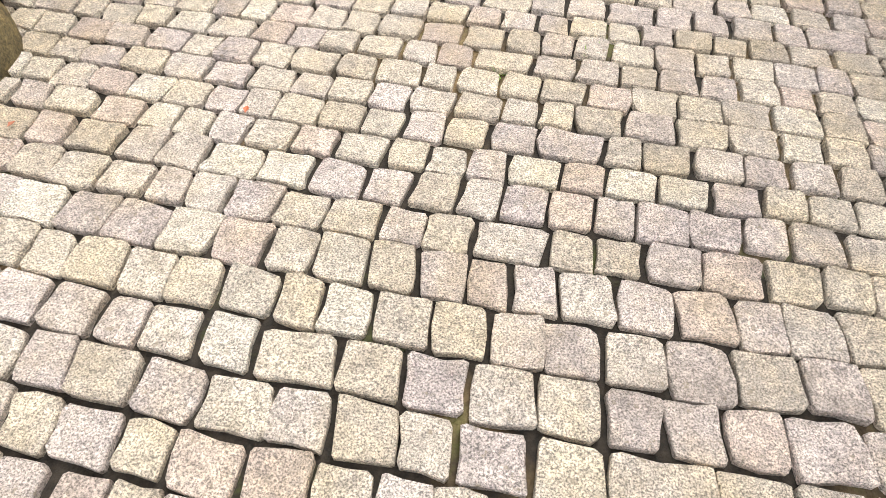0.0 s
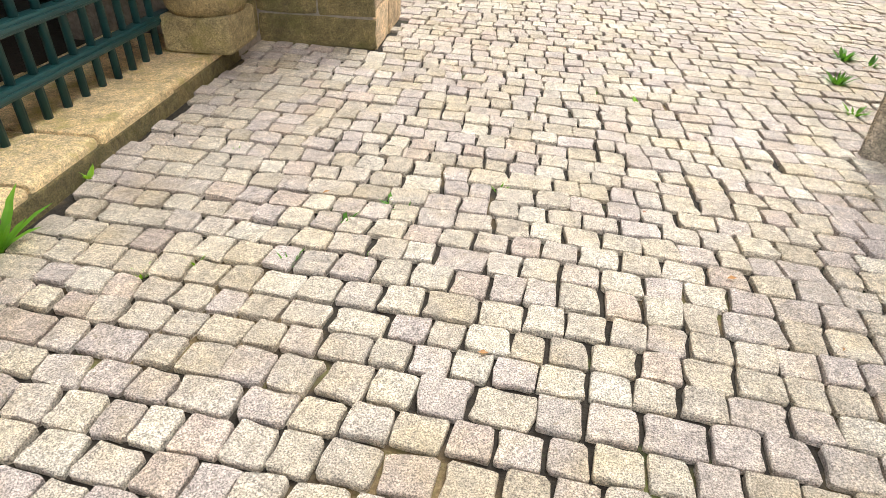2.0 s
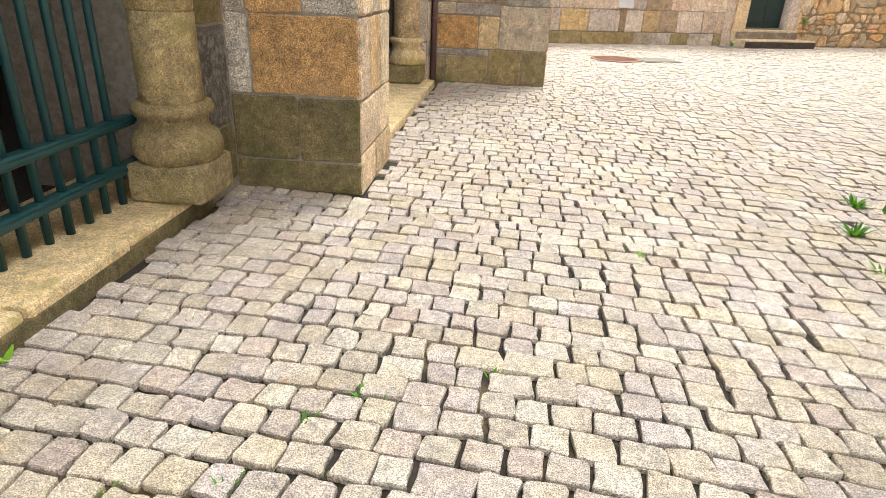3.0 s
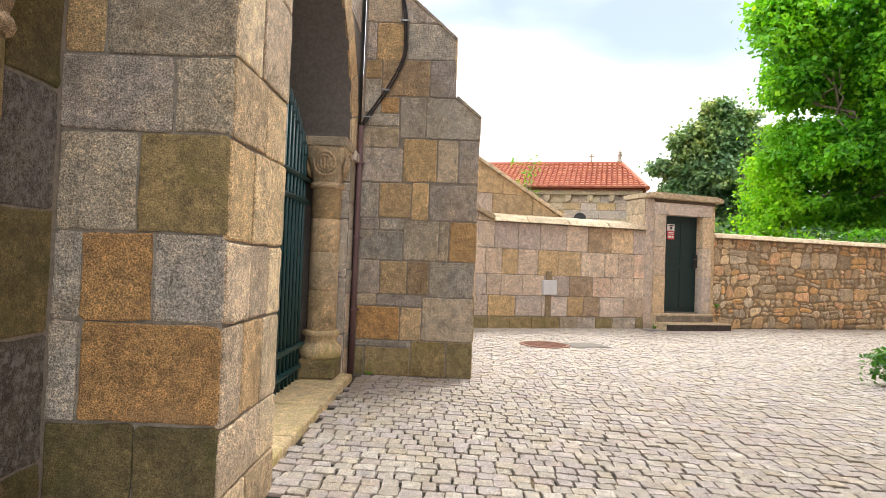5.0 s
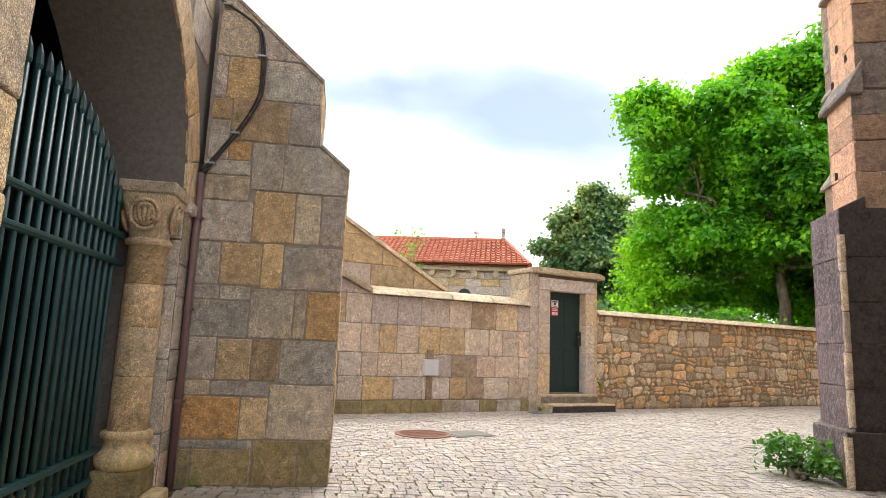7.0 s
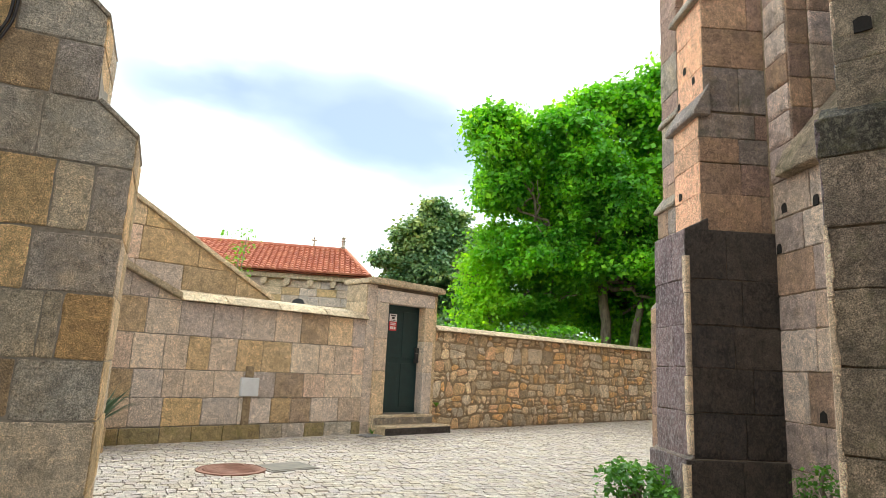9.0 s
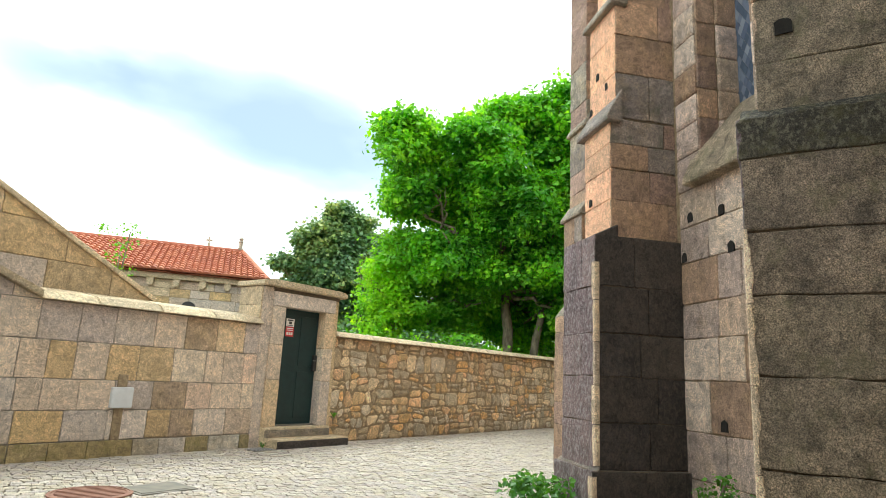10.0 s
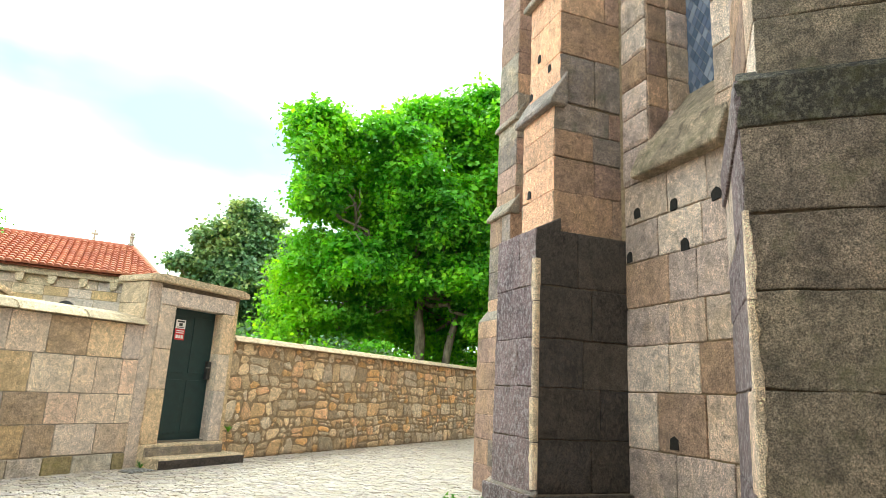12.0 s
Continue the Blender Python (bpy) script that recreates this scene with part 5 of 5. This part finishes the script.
# ---- trees ----
def leaf_mesh(name, spots, size, material, rng, droop=0.3):
    """Many folded leaves at the given spots (place, outward way)."""
    n = len(spots)
    P = np.array([s[0] for s in spots])
    O = np.array([s[1] for s in spots])
    r = np.random.RandomState(rng)
    nrm = O * 0.8 + r.normal(size=(n, 3)) * 0.9 + np.array((0, 0, 0.95))
    nrm /= np.linalg.norm(nrm, axis=1)[:, None]
    d = r.normal(size=(n, 3)) + O * 0.5 - np.array((0, 0, droop))
    d -= nrm * (d * nrm).sum(1)[:, None]
    d /= np.linalg.norm(d, axis=1)[:, None] + 1e-9
    b = np.cross(d, nrm)
    up = nrm
    s = size * r.uniform(0.6, 1.35, n)[:, None]
    v = np.stack([P, P + s * (d * 0.45 + b * 0.42 + up * 0.10), P + s * (d * 0.62 + b * 0.2 + up * 0.05), P + s * d, P + s * (d * 0.62 - b * 0.2 + up * 0.05), P + s * (d * 0.45 - b * 0.42 + up * 0.10)], 1).reshape(-1, 3)
    base = np.arange(n) * 6
    f = np.concatenate([np.stack([base, base + 1, base + 2, base + 3], 1), np.stack([base, base + 3, base + 4, base + 5], 1)])
    return mesh_of(name, v.tolist(), f.tolist(), material)


def crown_spots(lobes, per, seed, clumps=64, clump=0.36):
    """Leaf places in clumps over the skin of uneven lobes."""
    r = np.random.RandomState(seed)
    out = []
    if clump > 0.3:
        split = []
        for x, y, z, rad in lobes:
            split.append((x, y, z, rad * 0.66))
            for q in range(4):
                d = r.normal(size=3)
                d /= np.linalg.norm(d)
                split.append((x + d[0] * rad * 0.62, y + d[1] * rad * 0.62, z + abs(d[2]) * rad * 0.6 - 0.1 * rad, rad * r.uniform(0.34, 0.5)))
        lobes = split
    for x, y, z, rad in lobes:
        k = max(7, int(clumps * rad * rad * 0.55))
        dirs = r.normal(size=(k, 3))
        dirs /= np.linalg.norm(dirs, axis=1)[:, None]
        dirs[:, 2] = np.where(dirs[:, 2] < -0.6, -dirs[:, 2], dirs[:, 2])
        for d in dirs:
            reach = rad * r.uniform(0.78, 1.16)
            c = np.array((x, y, z)) + d * reach * np.array((1, 1, 0.9))
            if seed == 21 and math.sin(2.3 * (0.77 * c[0] - 0.64 * c[1]) + 0.9 * math.sin(1.2 * c[2])) + 0.7 * math.sin(1.9 * c[2] + 1.3 * c[0]) < -0.9:
                continue
            cs = clump * r.uniform(0.6, 1.4)
            m = int(per * r.uniform(0.6, 1.4))
            q = r.normal(size=(m, 3)) * np.array((1, 1, 0.42)) * cs * 0.8
            for o in q:
                w = d * 0.7 + o / (cs + 1e-6)
                out.append((c + o, w / (np.linalg.norm(w) + 1e-9)))
    return out


def limb(bm, a, b, r0, r1, rng, steps=6, bend=0.25):
    a, b = Vector(a), Vector(b)
    pts, rad = [], []
    for i in range(steps + 1):
        t = i / steps
        p = a.lerp(b, t) + Vector((rng.uniform(-1, 1), rng.uniform(-1, 1), rng.uniform(-0.5, 0.5))) * bend * math.sin(math.pi * t) * 0.6
        pts.append(p)
        rad.append(r0 + (r1 - r0) * t)
    return tube(bm, pts, rad, 8)


def tree(label, base, fork, lobes, material, seed, per, size, r0, extra=()):
    ob = empty("tree", label, "tree", at=base)
    inv = Matrix.Translation((-base[0], -base[1], -base[2]))
    rg = random.Random(seed)
    bm = bmesh.new()
    limb(bm, (base[0], base[1], base[2] - 0.05), fork, r0, r0 * 0.7, rg)
    under(part("trunk", bm, M_BARK, None, smooth=True), ob, inv)
    for lb in lobes:
        bm = bmesh.new()
        limb(bm, fork, lb[:3], r0 * 0.45, 0.03, rg, bend=0.7)
        for _ in range(3):
            q = Vector(lb[:3]) + Vector((rg.uniform(-1, 1), rg.uniform(-1, 1), rg.uniform(-0.3, 1))) * lb[3] * 0.8
            limb(bm, Vector(fork).lerp(Vector(lb[:3]), rg.uniform(0.55, 0.9)), q, 0.05, 0.015, rg, bend=0.3)
        under(part("limb", bm, M_BARK, None, smooth=True), ob, inv)
    crown = under(new("crown", leaf_mesh("crown", crown_spots(lobes, per, seed), size, material, seed)), ob, inv)
    tagged(crown, kind="stuff")
    return ob


MAPLE = [(10.9, 20.7, 8.9, 1.5), (12.9, 20.2, 9.3, 1.45), (15.2, 19.0, 10.6, 1.55), (13.8, 22.4, 8.0, 1.8), (14.5, 19.2, 7.9, 2.0), (15.3, 21.7, 6.0, 2.2), (15.6, 18.4, 6.6, 2.0)]
MAPLE += [(17.1, 18.1, 9.4, 2.0), (19.4, 17.8, 7.7, 2.3), (17.1, 15.8, 9.9, 2.1), (17.6, 19.0, 4.6, 1.8), (12.6, 22.4, 8.2, 1.25), (13.3, 18.9, 9.3, 1.2), (11.6, 21.0, 7.4, 1.1), (13.2, 20.6, 5.2, 1.5), (17.4, 22.6, 4.4, 1.9), (17.4, 18.0, 3.4, 1.2), (11.9, 21.6, 10.2, 0.8), (14.2, 19.4, 10.6, 0.9), (16.4, 17.6, 11.4, 0.9), (18.4, 17.0, 5.4, 1.7), (15.4, 18.9, 4.9, 1.4), (14.5, 19.4, 6.2, 1.3), (16.2, 17.6, 5.0, 1.3), (16.3, 17.4, 7.8, 1.5)]
tree("tall maple with bright green broad leaves behind the wall", (15.97, 20.7, -0.02), (15.7, 20.6, 4.6), MAPLE, M_LEAF, 21, 100, 0.20, 0.24)
tree("leaning smaller tree with fresh light green leaves", (14.2, 23.6, -0.02), (13.0, 23.0, 2.8), [(11.7, 22.8, 4.7, 1.3), (13.0, 21.9, 4.0, 1.6), (12.4, 22.4, 5.9, 1.0), (14.6, 21.0, 4.2, 1.3), (12.2, 23.2, 3.2, 1.6), (13.6, 22.8, 5.2, 1.3), (13.6, 22.8, 2.8, 1.6), (14.8, 22.8, 3.4, 1.5)], M_LEAF_LIGHT, 22, 70, 0.16, 0.14)
tree("leaning broad tree with a pale trunk", (16.3, 20.4, -0.02), (16.9, 19.7, 4.2), [(17.4, 18.6, 4.3, 1.6), (18.6, 19.4, 5.2, 1.9), (18.6, 22.0, 4.0, 2.0), (20.8, 20.4, 3.6, 2.3), (18.4, 23.6, 3.0, 2.2), (22.6, 19.0, 4.2, 2.4)], M_LEAF, 23, 70, 0.175, 0.18)
tree("dense dark evergreen tree behind the chapel garden", (14.1, 33.0, -0.02), (14.1, 33.0, 3.4), [(13.9, 32.8, 8.0, 1.75), (13.0, 33.4, 6.6, 1.6), (15.2, 32.4, 7.0, 1.6), (14.1, 33.0, 6.0, 2.2), (12.5, 33.7, 5.2, 1.4), (16.0, 32.2, 5.6, 1.5), (13.9, 33, 4.0, 2.2), (13.7, 32.8, 9.5, 0.7), (14.7, 32.6, 9.0, 0.7), (12.6, 33.4, 8.1, 0.7), (15.9, 32.3, 8.0, 0.7), (11.6, 33.8, 6.4, 0.7)], M_LEAF_DARK, 24, 80, 0.22, 0.3)


def shrub(name, label, lobes, material, seed, per, size, category="shrub", stems=4, clump=0.36, clumps=50):
    x, y = lobes[0][0], lobes[0][1]
    z0 = -0.02
    ob = empty(name, label, category, at=(x, y, z0))
    inv = Matrix.Translation((-x, -y, -z0))
    rg = random.Random(seed)
    bm = bmesh.new()
    for lb in lobes[:stems]:
        limb(bm, (x + rg.uniform(-0.1, 0.1), y + rg.uniform(-0.1, 0.1), z0), lb[:3], 0.04, 0.012, rg, bend=0.1)
    under(part("stem", bm, M_BARK, None, smooth=True), ob, inv)
    o = under(new("foliage", leaf_mesh("foliage", crown_spots(lobes, per, seed, clumps, clump), size, material, seed)), ob, inv)
    tagged(o, kind="stuff")
    return ob


rg = random.Random(31)
for i in range(9):
    s = 6.6 + i * 1.75
    p = WALL_O + WALL_D * s + Vector((-WALL_D.y, WALL_D.x)) * rg.uniform(2.2, 4.5)
    h = rg.uniform(1.8, 2.2) if i not in (5, 6) else 1.5
    shrub("shrub", "dense garden shrub behind the rubble wall", [(p.x, p.y, h - 0.6, 1.2), (p.x + 0.8, p.y + 0.4, h - 1.0, 1.1), (p.x - 0.7, p.y + 0.6, h - 0.9, 1.0)], (M_LEAF_DARK, M_LEAF, M_LEAF)[i % 3], 40 + i, 60, 0.13)

# ---- plants in the lane ----
def tuft(name, label, at, n, height, width, seed, material=M_LEAF_WEED, category="weed", group="weeds in the paving"):
    """A weed: a rosette of curved leaf blades."""
    rg = random.Random(seed)
    vs, fs = [Vector((0, 0, -0.01))], []
    for i in range(n):
        a, ln, lean = rg.uniform(0, 2 * math.pi), height * rg.uniform(0.55, 1.15), rg.uniform(0.3, 1.1)
        w = width * rg.uniform(0.6, 1.2)
        out, side = Vector((math.cos(a), math.sin(a), 0)), Vector((-math.sin(a), math.cos(a), 0))
        base = len(vs)
        for k, t in enumerate((0, 0.35, 0.7, 1.0)):
            p = out * (ln * lean * t) + Vector((0, 0, ln * (t - 0.35 * lean * t * t)))
            ww = w * (0.5, 1.0, 0.8, 0.08)[k]
            vs += [p - side * ww + Vector((0, 0, 0.15 * ww)), p, p + side * ww + Vector((0, 0, 0.15 * ww))]
        fs += [(0, base, base + 1), (0, base + 1, base + 2)]
        for k in range(3):
            for j in range(2):
                fs.append((base + 3 * k + j, base + 3 * k + j + 1, base + 3 * k + j + 4, base + 3 * k + j + 3))
    ob = new(name, mesh_of(name, vs, fs, material))
    ob.location = at
    return tagged(ob, label, category, group)


for i, (x, y, n, h, w) in enumerate([(-0.35, 0.74, 9, 0.03, 0.005), (-0.23, 0.87, 9, 0.03, 0.005), (-0.45, 0.50, 8, 0.035, 0.004), (-0.82, 0.38, 8, 0.028, 0.005), (0.11, 1.02, 7, 0.025, 0.004), (-0.17, 0.82, 7, 0.03, 0.004),
                                     (1.95, 2.83, 40, 0.075, 0.010), (1.75, 2.40, 34, 0.075, 0.009), (1.66, 1.98, 20, 0.06, 0.007), (0.71, 1.92, 6, 0.04, 0.006), (2.05, 2.75, 10, 0.07, 0.01)]):
    tuft("weed", "small green weed growing between the setts", (x, y, -0.03), n, h + 0.02, w, 60 + i)
tuft("weed", "leafy green weed at the foot of the threshold", (-1.25, 0.42, -0.015), 26, 0.17, 0.016, 80)
tuft("weed", "small weed in the gutter beside the threshold", (-1.25, 0.85, -0.015), 9, 0.06, 0.007, 81)
for i in range(26):
    rg2 = random.Random(200 + i)
    tuft("weed", "tiny weed sprouting from a paving joint", (rg2.uniform(-0.9, 3.4), rg2.uniform(-0.9, 5.8), -0.03), 6, rg2.uniform(0.03, 0.05), 0.004, 300 + i)
n1 = -e1
bp = Vector(C1) + n1 * 0.32 + f1 * 0.32
shrub("shrub", "bushy green weed at the foot of the church buttress", [(bp.x, bp.y, 0.2, 0.19), (bp.x - 0.06, bp.y + 0.14, 0.2, 0.16), (bp.x + 0.08, bp.y - 0.2, 0.1, 0.12), (bp.x - 0.02, bp.y + 0.22, 0.3, 0.12)], M_LEAF_WEED, 90, 26, 0.06, "weed", 4, 0.09, 700)
wp = W0 - f1 * 0.45 - e1 * 0.10
for k, (du, dv, h) in enumerate(((0.0, 0.0, 0.55), (0.35, 0.06, 0.75), (0.62, 0.0, 0.6))):
    p = wp - f1 * du - e1 * dv
    shrub("fern", "tall feathery green weed against the church wall", [(p.x, p.y, h * 0.5, 0.08), (p.x + 0.04, p.y - 0.05, h * 0.3, 0.10), (p.x, p.y + 0.05, h * 0.7, 0.05)], M_LEAF_WEED, 95 + k, 9, 0.04, "weed", 3, 0.05, 1500)
tuft("weed", "small ferny weed growing in the door corner", tuple(WM @ Vector((4.0, 0.0, 0.12))), 14, 0.14, 0.012, 101)
tuft("weed", "small weed rooted in the rubble wall", tuple(WM @ Vector((5.62, 0.42, -0.06))), 16, 0.12, 0.016, 102, category="weed")
tuft("weed", "grass tuft at the foot of the buttress", tuple(BM @ Vector((0.15, 0.0, 0.03))), 16, 0.07, 0.006, 103)
# blade plant in the bed behind the buttress
tuft("yucca", "spiky blue-green yucca in the corner bed", tuple(WM @ Vector((-0.42, 0.25, 0.42))), 60, 0.62, 0.022, 110, M_LEAF_AGAVE, "yucca", "garden plants")
tagged(part("planter", boxed((-1.6, -0.05, 0.02), (-0.3, 0.30, 0.6), WM, 0.03), M_TAN), "low stone planter at the garden wall", "planter")
# sapling on the chapel side
sp = (2.2, 18.4, 0)
shrub("sapling", "thin yellow-green sapling in front of the chapel roof", [(sp[0], sp[1], 3.4, 0.30), (sp[0] + 0.1, sp[1], 3.9, 0.24), (sp[0] - 0.1, sp[1], 3.0, 0.35), (sp[0] + 0.25, sp[1], 4.25, 0.14), (sp[0] - 0.25, sp[1], 4.2, 0.1)], M_LEAF_LIGHT, 120, 7, 0.08, "sapling", 4, 0.12, 240)

# ---- covers in the paving ----
cov = empty("manhole_cover", "round rusty cast-iron manhole cover in the paving", "manhole cover", at=(1.58, 9.15, 0.0))
part("cover_ring", lathe(bmesh.new(), [(0.36, -0.02), (0.36, 0.012), (0.33, 0.014), (0.33, -0.02)], 40), M_RUST, cov)
part("cover_plate", lathe(bmesh.new(), [(0.325, -0.02), (0.325, 0.010), (0.31, 0.012)], 40), M_RUST, cov)
for i in range(-4, 5):
    w = math.sqrt(max(0.30 ** 2 - (i * 0.065) ** 2, 0.01))
    part("cover_rib", boxed((-w, i * 0.065 - 0.012, 0.010), (w, i * 0.065 + 0.012, 0.017)), M_RUST, cov)
cov = empty("access_cover", "square iron access cover set in the paving", "access cover", at=(2.17, 9.25, 0.0))
part("cover_frame", boxed((-0.30, -0.24, -0.02), (0.30, 0.24, 0.008), Matrix.Rotation(0.33, 4, "Z"), 0.004), M_OLDIRON, cov)
part("cover_plate", boxed((-0.26, -0.20, 0.004), (0.26, 0.20, 0.014), Matrix.Rotation(0.33, 4, "Z"), 0.004), M_OLDIRON, cov)
cov = empty("drain_grate", "small grey drain grate beside the door step", "drain", at=tuple(WM @ Vector((3.80, 0.008, 0.35))))
for i in range(7):
    part("grate_bar", boxed((-0.17 + i * 0.05, -0.11, -0.02), (-0.145 + i * 0.05, 0.11, 0.012), Matrix.Rotation(0.33, 4, "Z")), M_METAL, cov)
part("grate_frame", boxed((-0.2, -0.13, -0.03), (0.2, 0.13, -0.002), Matrix.Rotation(0.33, 4, "Z")), M_OLDIRON, cov)

# round mossy guard stone by the first bay
gs = lathe(bmesh.new(), [(0.30, -0.05), (0.29, 0.06), (0.26, 0.16), (0.19, 0.25), (0.08, 0.30)], 24)
for v in gs.verts:
    v.co += Vector((noise.noise(v.co * 6), noise.noise(v.co * 6 + Vector((5, 0, 0))), noise.noise(v.co * 6 + Vector((0, 5, 0))))) * 0.025
gs = part("guard_stone", gs, M_MOSSDARK, smooth=True)
gs.location = (-1.335, -0.47, 0)
tagged(gs, "rounded moss-covered guard stone by the arcade wall", "guard stone")

# fallen leaves and bits on the setts
rg = random.Random(77)
for i in range(70):
    a = rg.uniform(0, 6.28)
    s = rg.uniform(0.012, 0.03)
    vs = [(0, 0, 0.004), (s * 0.5, s * 0.28, 0.008), (s, 0, 0.005), (s * 0.5, -s * 0.28, 0.007)]
    o = new("fallen_leaf", mesh_of("fallen_leaf", vs, [(0, 1, 2, 3)], M_LEAF_DEAD))
    y = rg.uniform(-1.2, 6.5) if i < 45 else 0
    o.matrix_world = pose(rg.uniform(-1.0, 2.5) if i < 45 else 0, y, 0.004, 0, 0, math.degrees(a))
    if i >= 45:
        o.matrix_world = Matrix.Translation(WM @ Vector((rg.uniform(0.3, 7.5), 0.006, rg.uniform(0.1, 0.9)))) @ Matrix.Rotation(a, 4, "Z")
    tagged(o, "small dry orange leaf on the setts", "leaf", "fallen leaves")

# ---- granite setts ----
rs = np.random.RandomState(8)


def bend_row(x, y):
    return y - 0.115 * x + 0.045 * np.sin(0.62 * x + 0.35 * y + 0.4) + 0.012 * np.sin(2.3 * x + 1.7 * y)


def open_ground(x, y):
    """Whether a sett may lie there."""
    if x < -1.25 or (2.45 < y < 6.23 and x < (-0.6 if y < 3.22 else -0.69)):
        return False
    if (Vector((x, y)) - WALL_O).dot(Vector((-WALL_D.y, WALL_D.x))) > -0.01:
        return False
    rel = Vector((x, y)) - BO
    if -0.3 < rel.dot(BD) < 1.14 and 0.02 < rel.dot(Vector((-BD.y, BD.x))) < 0.7:
        return False
    if x > 6.2 and y < 7.2:
        return False
    if x > 2.4 and y < 2.0 and x > y + 2.2:
        return False
    if (x - 1.58) ** 2 + (y - 9.15) ** 2 < 0.30 ** 2:
        return False
    return True


cells = []
y, r = -4.2, 0
while y < 18.0:
    hgt = rs.uniform(0.090, 0.112)
    x = -1.3 + rs.uniform(0, 0.1)
    while x < 16.5:
        wdt = rs.uniform(0.084, 0.122) if rs.rand() > 0.05 else rs.uniform(0.13, 0.17)
        if -3.5 < float(bend_row(x + wdt / 2, y)) and open_ground(x + wdt / 2, float(bend_row(x + wdt / 2, y + hgt / 2))):
            cells.append((x, y, wdt, hgt))
        x += wdt
    y += hgt
cells = np.array(cells)
N = len(cells)
cx, cy = cells[:, 0] + cells[:, 2] / 2, cells[:, 1] + cells[:, 3] / 2
wy = bend_row(cx, cy)
near = (cx > -0.75) & (cx < 1.15) & (wy > -0.90) & (wy < 0.90)
near &= np.cumsum(near) <= 300


def sett_rings(w, h, r):
    """The three rings of eight points of a worn sett of that size about its middle."""
    n = len(w)
    j = r.uniform(0.0023, 0.0068, (n, 4))
    hx, hy = w / 2, h / 2
    cor = np.stack([np.stack([-hx + j[:, 0], -hy + j[:, 1]], 1), np.stack([hx - j[:, 2], -hy + j[:, 3]], 1), np.stack([hx - j[:, 1], hy - j[:, 2]], 1), np.stack([-hx + j[:, 3], hy - j[:, 0]], 1)], 1)
    cor += r.normal(0, 0.0038, cor.shape)
    ring = []
    for k in range(4):
        p, a, b = cor[:, k], cor[:, k - 1], cor[:, (k + 1) % 4]
        c1, c2 = r.uniform(0.02, 0.13, (n, 1)), r.uniform(0.02, 0.13, (n, 1))
        ring += [p + (a - p) * c1, p + (b - p) * c2, p + (b - p) * r.uniform(0.4, 0.6, (n, 1)) + r.normal(0, 0.0032, (n, 2))]
    ring = np.stack(ring, 1)
    top = ring * (1 - 0.0030 / np.stack([hx, hy], 1)[:, None, :] * r.uniform(0.3, 1.4, (n, 12, 1)))
    z_mid, z_top = -0.0042 + r.uniform(-0.0022, 0.0016, (n, 12)), r.uniform(-0.0009, 0.0006, (n, 12))
    low = np.concatenate([ring * 0.985, np.full((n, 12, 1), -0.055)], 2)
    mid = np.concatenate([ring, z_mid[:, :, None]], 2)
    hi = np.concatenate([top, z_top[:, :, None]], 2)
    mid_c = np.concatenate([r.normal(0, 0.01, (n, 1, 2)), r.uniform(-0.0003, 0.0007, (n, 1, 1))], 2)
    return np.concatenate([low, mid, hi, mid_c], 1)


SF = [(k * 12 + i, k * 12 + (i + 1) % 12, k * 12 + 12 + (i + 1) % 12, k * 12 + 12 + i) for k in (0, 1) for i in range(12)] + [(24 + i, 24 + (i + 1) % 12, 36) for i in range(12)]
paving = empty("pavement", "lane paved with worn grey and beige granite setts", "paving", kind="structure")
far = ~near
V = sett_rings(cells[far, 2], cells[far, 3], rs)
nf = int(far.sum())
tilt = rs.normal(0, 0.013, (nf, 1, 2))
V[:, :, 2] += (V[:, :, :2] * tilt).sum(2) + rs.normal(0, 0.0024, (nf, 1))
turn = rs.normal(0, 0.03, (nf, 1))
X = V[:, :, 0] * np.cos(turn) - V[:, :, 1] * np.sin(turn) + cx[far][:, None]
Y = V[:, :, 0] * np.sin(turn) + V[:, :, 1] * np.cos(turn) + cy[far][:, None]
V[:, :, 0] = X
V[:, :, 1] = bend_row(X, Y)
base = (np.arange(nf) * 37)[:, None, None]
quads = (np.array(SF[:24])[None] + base).reshape(-1, 4).tolist()
tris = (np.array(SF[24:])[None] + base).reshape(-1, 3).tolist()
o = new("setts", mesh_of("setts", V.reshape(-1, 3).tolist(), quads + tris, M_SETT))
o.parent = paving
tagged(o, "rows of worn granite setts", kind="stuff")
kinds = sett_rings(np.full(28, 0.11), np.full(28, 0.11), rs)
shapes = [mesh_of("sett", k.tolist(), SF, M_SETT) for k in kinds]
for i in np.nonzero(near)[0]:
    o = new("sett", shapes[rs.randint(28)])
    o.parent = paving
    o.matrix_world = Matrix.LocRotScale((float(cx[i]), float(wy[i]), float(rs.normal(0, 0.0024))), Euler((rs.normal(0, 0.015), rs.normal(0, 0.015), rs.normal(-0.115, 0.03))), (cells[i, 2] / 0.11, cells[i, 3] / 0.11, 1))
